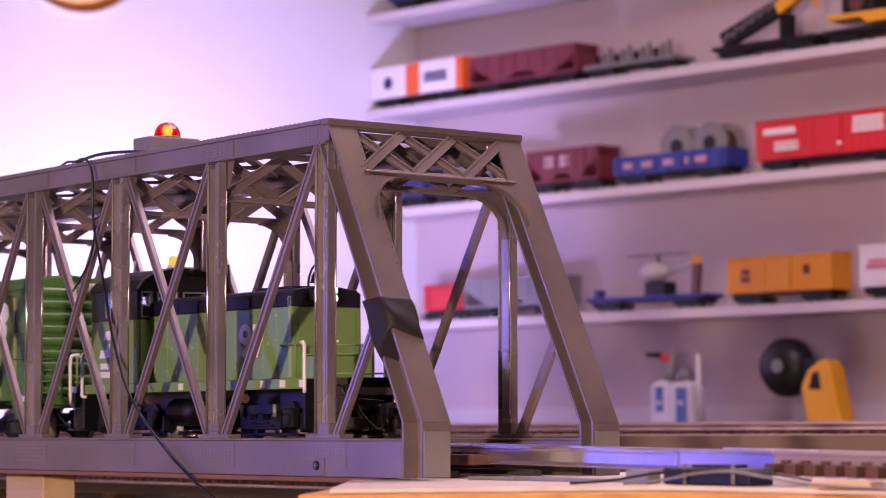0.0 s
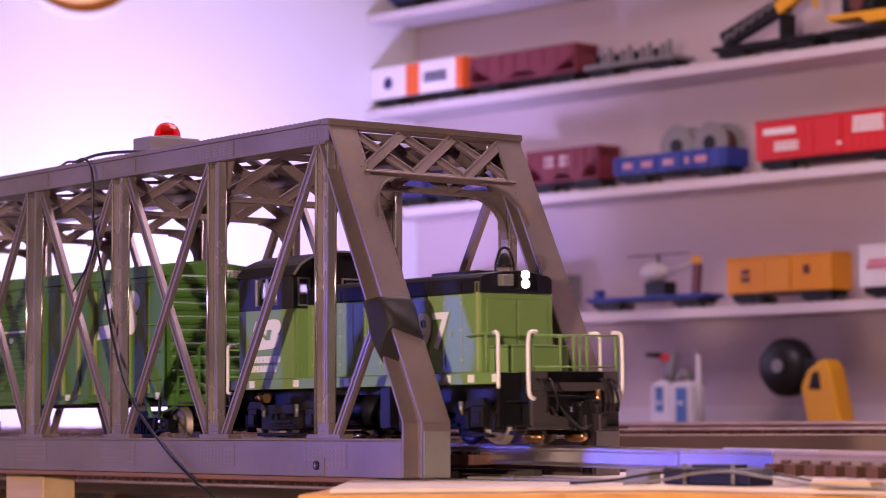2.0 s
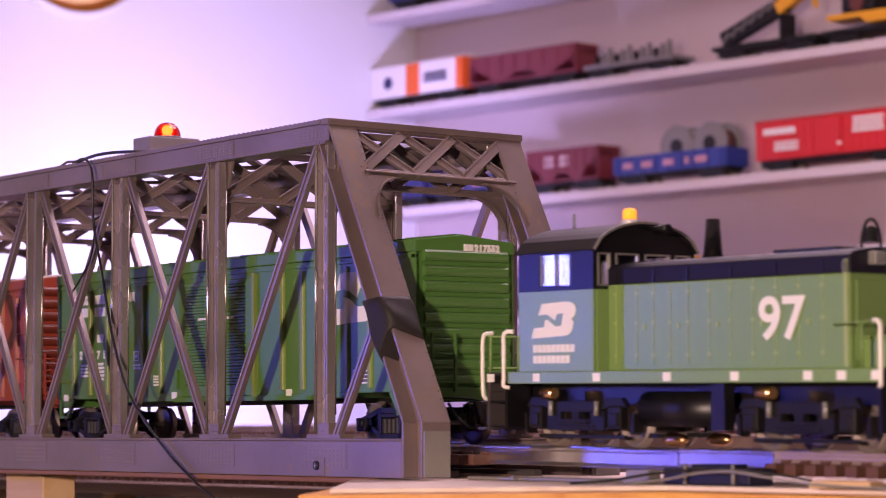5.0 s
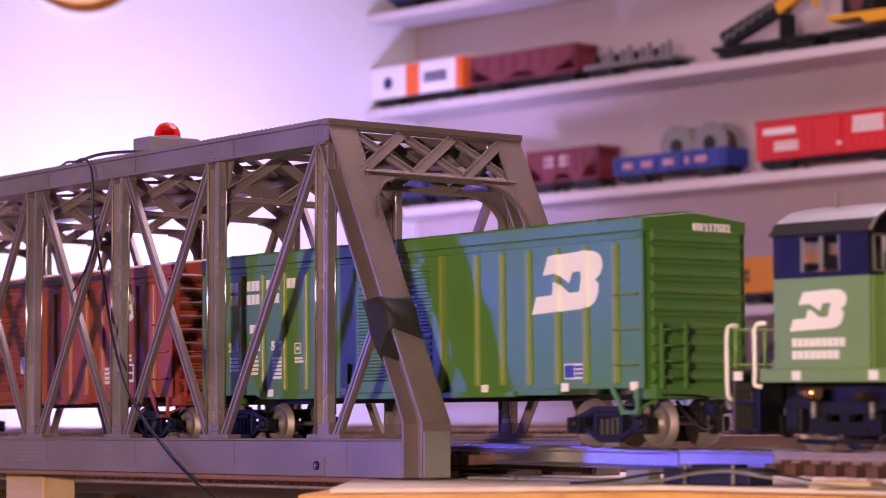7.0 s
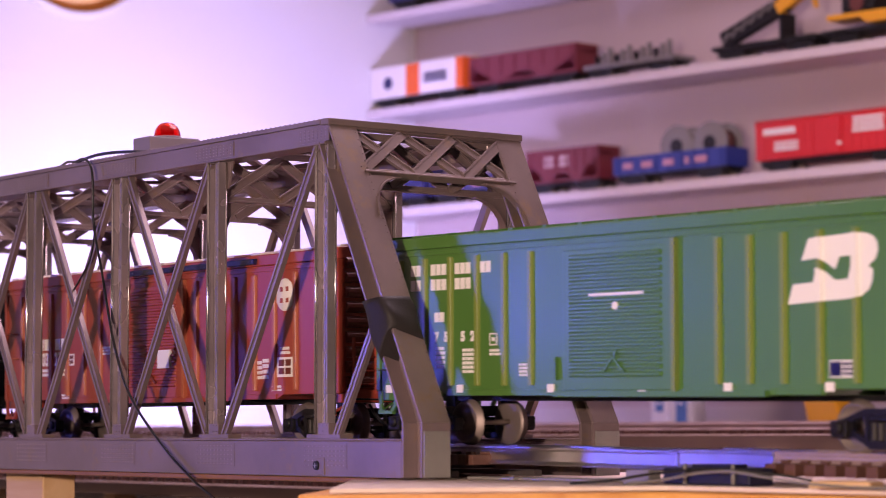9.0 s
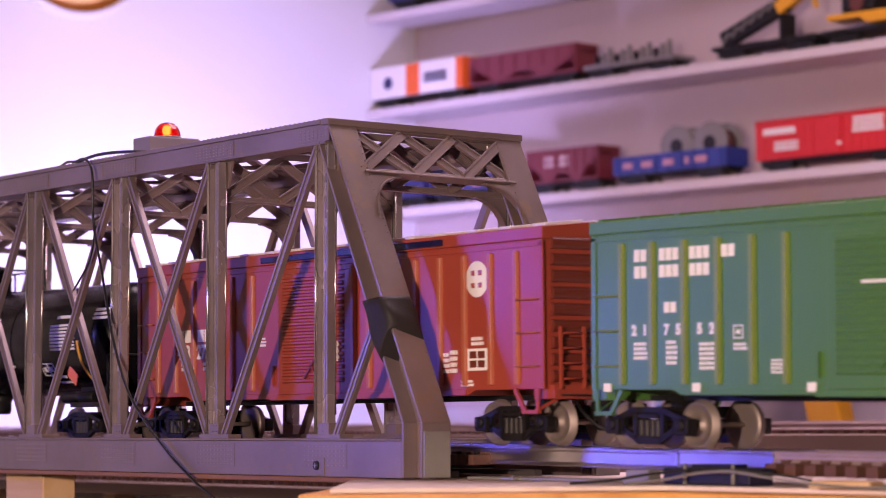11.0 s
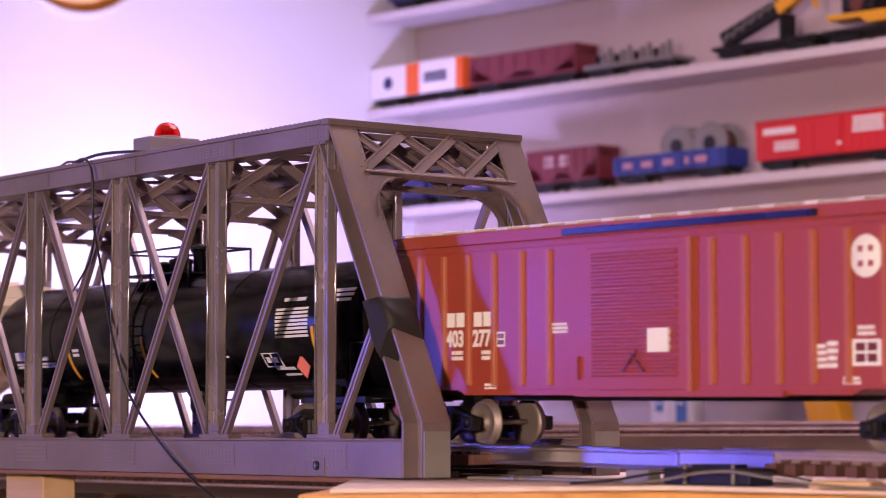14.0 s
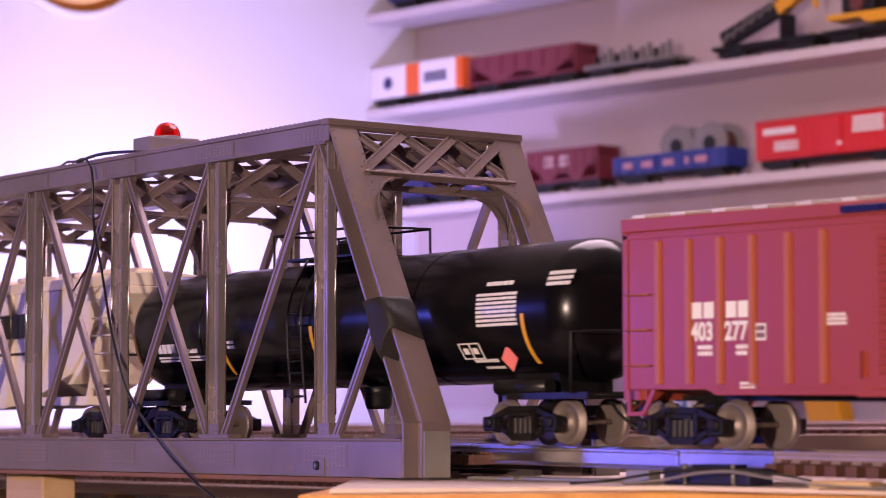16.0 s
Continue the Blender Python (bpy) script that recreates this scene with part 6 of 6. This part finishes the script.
def small_gondola(x0, x1, shelf, h, colour, label, near=0.010):
    ob, half = shelf_car("toy_gondola", label, "model gondola", x0, x1, shelf, near)
    w = SD / 2
    for s in (-1, 1):
        part("side_wall", Shape().box(-half, half, min(s * w, s * (w - 0.003)), max(s * w, s * (w - 0.003)), 0.022, h), colour, ob)
        part("end_wall", Shape().box(min(s * half, s * (half - 0.003)), max(s * half, s * (half - 0.003)), -w + 0.003, w - 0.003, 0.022, h), colour, ob)
    part("deck", Shape().box(-half + 0.003, half - 0.003, -w + 0.003, w - 0.003, 0.022, 0.026), colour, ob)
    for i in range(9):
        x = -half + 0.012 + i * (2 * half - 0.024) / 8
        part("side_rib", Shape().box(x - 0.0015, x + 0.0015, -w - 0.002, -w + 0.001, 0.024, h - 0.002), colour, ob)
    sh = Shape()
    rnd = random.Random(5)
    xx = -half * 0.8
    while xx < half * 0.7:
        bw = rnd.uniform(0.008, 0.03)
        sh.box(xx, xx + bw, -w - 0.0026, -w, h - 0.024, h - 0.012)
        xx += bw + rnd.uniform(0.004, 0.03)
    part("lettering", sh, paint("dull_pink", (0.5, 0.25, 0.32)), ob, kind="stuff")
    return ob


def small_flat(x0, x1, shelf, colour, label, near=0.010, z=0.028):
    ob, half = shelf_car("toy_flatcar", label, "model flatcar", x0, x1, shelf, near)
    part("deck", Shape().box(-half, half, -SD / 2, SD / 2, 0.020, z), colour, ob, bevel=0.001)
    for i in range(8):
        x = -half + 0.015 + i * (2 * half - 0.03) / 7
        part("stake_pocket", Shape().box(x - 0.003, x + 0.003, -SD / 2 - 0.002, -SD / 2 + 0.001, 0.020, z - 0.001), colour, ob)
    return ob


P_WHITE, P_ORANGE, P_MAROON = paint("white", (0.80, 0.76, 0.76)), paint("orange_red", (0.80, 0.13, 0.02)), paint("maroon", (0.17, 0.022, 0.035))
P_YEL, P_REDB, P_BLUE, P_GREY = paint("yellow", (0.75, 0.30, 0.010)), paint("red", (0.60, 0.018, 0.025)), paint("blue", (0.020, 0.040, 0.26)), paint("grey", (0.20, 0.19, 0.185))
P_BROWN, P_NAVY, P_CREAM, P_CRANE = paint("brown", (0.12, 0.03, 0.025)), paint("navy", (0.03, 0.03, 0.12)), paint("cream", (0.6, 0.55, 0.5)), paint("crane_yellow", (0.75, 0.36, 0.015))

# second shelf from the top
small_boxcar(-0.652, -0.378, 1, 0.086, P_WHITE, "white model boxcar with orange bands and dark lettering", roof=P_CREAM,
             bands=[(-0.028, 0.012, P_ORANGE), (0.119, 0.1372, P_ORANGE)], bars=[(0.026, 0.092, 0.042, 0.064, 2)], ink=P_NAVY, near=0.006, door=False)
sign_disc = Shape().tube((-0.082, -SD / 2 - 0.0012, 0.052), (-0.082, -SD / 2, 0.052), 0.013, None, 18)
part("side_emblem", sign_disc, P_NAVY, bpy.data.objects["toy_boxcar"])
part("end_panel", Shape().box(0.1372, 0.1384, -SD / 2, SD / 2, 0.022, 0.086), P_ORANGE, bpy.data.objects["toy_boxcar"])
small_hopper(-0.360, -0.068, 1, 0.078, P_MAROON, "dark maroon model hopper car on a white shelf", bars=False)
fl = small_flat(-0.050, 0.178, 1, P_GREY, "grey model flatcar carrying a row of small dark posts")
for i in range(12):
    hgt = 0.020 + 0.006 * ((i * 7) % 3)
    part("load_post", Shape().box(-0.100 + i * 0.0165, -0.093 + i * 0.0165, -0.012, -0.004, 0.028, 0.028 + hgt), P_GREY if i % 3 else BLACK, fl)
fl = small_flat(0.270, 0.505, 1, BLACK, "black model crane boom car")
part("boom", Shape().bar((-0.105, -0.01, 0.040), (0.045, -0.01, 0.094), 0.018, 0.030), BLACK, fl, bevel=0.001)
for i in range(6):
    part("boom_brace", Shape().bar((-0.10 + i * 0.021, -0.020, 0.034 + i * 0.0095), (-0.085 + i * 0.021, -0.020, 0.052 + i * 0.0095), 0.003, 0.004), P_GREY, fl)
part("boom_head", Shape().bar((0.025, -0.012, 0.082), (0.100, -0.012, 0.122), 0.020, 0.024), P_CRANE, fl, bevel=0.002)
part("boom_hook", Shape().bar((0.100, -0.012, 0.118), (0.108, -0.012, 0.076), 0.008, 0.006), P_CRANE, fl)
part("rest_frame", Shape().box(0.030, 0.036, -0.02, 0.02, 0.028, 0.075), BLACK, fl)
fl = small_flat(0.518, 0.80, 1, BLACK, "yellow and black model crane car")
part("crane_deck", Shape().prism([(-0.130, -0.028, 0.045), (-0.060, -0.028, 0.045), (-0.045, -0.028, 0.034), (0.13, -0.028, 0.034), (0.13, -0.028, 0.052), (-0.130, -0.028, 0.055)], (0, 0.056, 0)), P_CRANE, fl, bevel=0.001)
part("crane_cab", Shape().box(-0.100, -0.030, -0.026, 0.020, 0.055, 0.125), BLACK, fl, bevel=0.004)
part("winch_drum", Shape().tube((-0.065, -0.030, 0.070), (-0.065, -0.024, 0.070), 0.014, None, 16), P_BROWN, fl)
part("crane_house", Shape().box(0.0, 0.10, -0.028, 0.028, 0.055, 0.120), P_CRANE, fl, bevel=0.003)

# third shelf
small_boxcar(-0.652, -0.50, 2, 0.080, P_NAVY, "dark blue model boxcar half hidden by the bridge", near=0.01)
small_gondola(-0.480, -0.215, 2, 0.055, P_NAVY, "dark blue model gondola half hidden by the bridge")
small_hopper(-0.205, -0.014, 2, 0.086, P_MAROON, "maroon model hopper car with faded white lettering")
g = small_gondola(0.024, 0.300, 2, 0.056, P_BLUE, "blue model gondola loaded with grey cable reels")
for x in (-0.026, 0.054):
    reel = thing("cable_reel", "grey model cable reel standing in a gondola", "cable reel", room @ pose(0.202 + x, 0.041, S_TOP[2] + 0.0265 + 0.040), "cable reels")
    for y in (-0.024, 0.020):
        part("reel_flange", Shape().lathe([(0.007, y), (0.040, y), (0.0405, y + 0.004), (0.007, y + 0.004)], "y", (0, 0, 0), 28), P_GREY, reel, bevel=0.0006)
    part("reel_drum", Shape().lathe([(0.006, -0.020), (0.028, -0.020), (0.028, 0.020), (0.006, 0.020)], "y", (0, 0, 0), 24), P_BROWN if x > 0 else P_GREY, reel)
    part("reel_hub", Shape().tube((0, -0.0260, 0), (0, -0.0238, 0), 0.014, None, 18), BLACK, reel)
small_boxcar(0.368, 0.690, 2, 0.090, P_REDB, "red model boxcar with white lettering on a white shelf", bars=[(-0.148, -0.070, 0.064, 0.080, 1), (-0.120, -0.065, 0.036, 0.054, 3), (0.020, 0.030, 0.036, 0.044, 1), (0.050, 0.120, 0.055, 0.084, 4)])

# lowest shelf
small_boxcar(-0.50, -0.395, 3, 0.070, P_REDB, "small red model caboose behind the bridge", door=False)
small_hopper(-0.385, -0.12, 3, 0.078, P_GREY, "grey model hopper car behind the bridge end", bars=False)
fl = small_flat(-0.050, 0.237, 3, P_BLUE, "blue model flatcar carrying a toy helicopter")
heli = thing("toy_helicopter", "white and yellow toy helicopter on a flatcar", "toy helicopter", room @ pose(0.118, 0.041, S_TOP[3] + 0.0285))
nose = Shape().lathe([(0.001, -0.034), (0.012, -0.029), (0.019, -0.014), (0.020, 0.004), (0.013, 0.022), (0.006, 0.032)], "x", (-0.018, 0, 0.044), 18)
part("cabin", nose, P_CREAM, heli)
part("tail_boom", Shape().tube((0.012, 0, 0.042), (0.092, 0, 0.062), 0.006, 0.003, 10), P_CREAM, heli)
part("tail_rotor", Shape().box(0.074, 0.096, -0.006, -0.003, 0.056, 0.070), P_CRANE, heli)
part("rotor_mast", Shape().tube((-0.012, 0, 0.060), (-0.012, 0, 0.076), 0.0025, None, 8), BLACK, heli)
part("rotor_blade", Shape().box(-0.085, 0.062, -0.005, 0.005, 0.0755, 0.0775), BLACK, heli)
part("launcher", Shape().box(-0.034, 0.018, -0.016, 0.016, 0.0, 0.026), BLACK, heli, bevel=0.002)
part("tail_stand", Shape().bar((0.078, 0, 0.0), (0.084, 0, 0.056), 0.010, 0.016), P_BROWN, heli)
part("side_winch", Shape().box(-0.150, -0.138, -0.028, -0.010, 0.0, 0.016), P_BLUE, heli)
small_boxcar(0.296, 0.530, 3, 0.083, P_YEL, "yellow-orange model boxcar with open slots on a white shelf", bars=[(-0.082, -0.064, 0.040, 0.066, 2), (0.058, 0.072, 0.048, 0.070, 1)], ink=P_BROWN, door=True)
small_boxcar(0.590, 0.86, 3, 0.090, P_WHITE, "white model boxcar with pale red lettering", bars=[(-0.118, -0.04, 0.052, 0.070, 2)], ink=paint("pale_red", (0.7, 0.2, 0.25)))
# top shelf, only its first car shows its wheels
small_boxcar(-0.60, -0.30, 0, 0.09, P_NAVY, "dark model boxcar at the end of the top shelf")

# ---- things on the table by the wall ----
TZ0 = -0.008
can_blue, can_white = paint("can_blue", (0.06, 0.16, 0.42)), paint("can_white", (0.75, 0.72, 0.74))
for i, (x, w, h, lo_z) in enumerate(((0.126, 0.022, 0.088, 0.030), (0.177, 0.026, 0.086, 0.004))):
    can = thing("spray_bottle" if i == 0 else "bottle", "square white bottle with blue label and red trigger sprayer" if i == 0 else "square white bottle with a blue label and pump", "bottle", room @ pose(x, 0.035, TZ0))
    part("bottle_body", Shape().box(-w, w, -0.020, 0.020, 0.0, h * 0.90).hexa([(-w, -0.020, h * 0.90), (w, -0.020, h * 0.90), (w, 0.020, h * 0.90), (-w, 0.020, h * 0.90), (-w * 0.4, -0.009, h), (w * 0.4, -0.009, h), (w * 0.4, 0.009, h), (-w * 0.4, 0.009, h)]), can_white, can, bevel=0.003)
    part("label", Shape().box(-w * 0.40, w * (0.45 if i == 0 else 0.62), -0.0208, -0.0196, lo_z, h * 0.86), can_blue, can, "blue printed label")
    part("label_print", Shape().box(-w * 0.25, w * 0.30, -0.0212, -0.0207, h * 0.50, h * 0.56), can_white, can)
    if i == 0:
        part("collar", Shape().lathe([(0.011, h), (0.011, h + 0.010), (0.008, h + 0.012)], "z", (0.010, 0, 0), 16), P_GREY, can)
        part("spray_head", Shape().prism([(0.004, -0.007, h + 0.010), (0.022, -0.007, h + 0.010), (0.030, -0.007, h + 0.046), (0.018, -0.007, h + 0.056), (-0.002, -0.007, h + 0.052)], (0, 0.014, 0)), P_GREY, can, bevel=0.002)
        part("nozzle", Shape().tube((-0.046, 0, h + 0.048), (0.0, 0, h + 0.046), 0.0045, 0.006, 12), BLACK, can)
        part("trigger", Shape().box(-0.008, 0.016, -0.0085, 0.0085, h + 0.034, h + 0.050), P_REDB, can, "red trigger", bevel=0.003)
    else:
        part("pump", Shape().lathe([(0.015, h), (0.015, h + 0.012), (0.010, h + 0.018), (0.006, h + 0.026)], "z", (-0.004, 0, 0), 16), P_GREY, can)
        part("pump_tube", Shape().tube((0.033, -0.004, 0.0), (0.031, -0.004, h + 0.048), 0.0055, 0.0042, 12), can_white, can)
tool = thing("power_tool", "yellow and black hand power tool standing on its grip", "power tool", room @ pose(0.505, 0.035, TZ0))
sh = Shape().prism([(-0.036, -0.022, 0.0), (0.040, -0.022, 0.0), (0.0225, -0.022, 0.074), (0.015, -0.022, 0.104), (0.003, -0.022, 0.120), (-0.014, -0.022, 0.114), (-0.034, -0.022, 0.100), (-0.050, -0.022, 0.072)], (0, 0.044, 0))
part("grip", sh, P_CRANE, tool, bevel=0.006)
part("grip_slot", Shape().prism([(-0.030, -0.0235, 0.066), (-0.004, -0.0235, 0.066), (-0.008, -0.0235, 0.098), (-0.022, -0.0235, 0.094)], (0, 0.003, 0)), BLACK, tool)
sh = Shape().lathe([(0.010, -0.030), (0.040, -0.026), (0.052, -0.006), (0.052, 0.016), (0.036, 0.030), (0.010, 0.032)], "y", (-0.097, 0, 0.106), 26)
part("tool_head", sh, BLACK, tool)
part("neck", Shape().bar((-0.097, 0, 0.108), (-0.020, 0, 0.100), 0.030, 0.034), BLACK, tool, bevel=0.004)
part("spindle_cap", Shape().tube((-0.092, -0.034, 0.108), (-0.092, -0.029, 0.108), 0.012, None, 16), P_GREY, tool)

# far tracks on the table
for k, y in enumerate((-1.02, -0.62)):
    tr2 = thing("track", "dark rails of a far track on the layout table", "track", room @ pose(0, y, TZ0))
    for s in (-1, 1):
        part("rail", rail_shape(X_END + 0.1, 3.4, s * GAUGE / 2, 0.0135), RUST, tr2)
    sh = Shape()
    for i in range(190):
        sh.box(X_END + 0.1 + i * 0.0195, X_END + 0.111 + i * 0.0195, -0.043, 0.043, 0.0005, 0.005)
    part("tie_bed", sh, TIE, tr2, kind="stuff")

# round sign high on the end wall
sign = thing("wall_sign", "round white-rimmed sign with an amber face on the end wall", "sign", room @ pose(X_END + 0.001, -0.7476, 0.970))
part("rim", Shape().lathe([(0.188, 0.0), (0.200, 0.0), (0.204, 0.010), (0.200, 0.020), (0.190, 0.022), (0.188, 0.016)], "x", (0, 0, 0), 56, ring=True), WHITE, sign)
part("sign_face", Shape().lathe([(0.002, 0.002), (0.1885, 0.002), (0.1885, 0.008), (0.002, 0.008)], "x", (0, 0, 0), 56), paint("amber", (0.58, 0.22, 0.03)), sign)
sh = Shape().lathe([(0.100, 0.008), (0.172, 0.008), (0.172, 0.011), (0.100, 0.011)], "x", (0, 0, 0), 48, ring=True)
part("sign_band", sh, paint("pale_yellow", (0.80, 0.52, 0.18)), sign)
# unseen panel added under the ceiling to go with the overhead fill
cl = thing("fill_panel", "unseen square white panel added above the fill lamp", "ceiling light", room @ pose(1.4, -1.25, CEIL - 0.012))
part("panel_frame", Shape().box(-0.52, 0.52, -0.52, 0.52, 0.004, 0.0115), SHELF, cl)
motions()
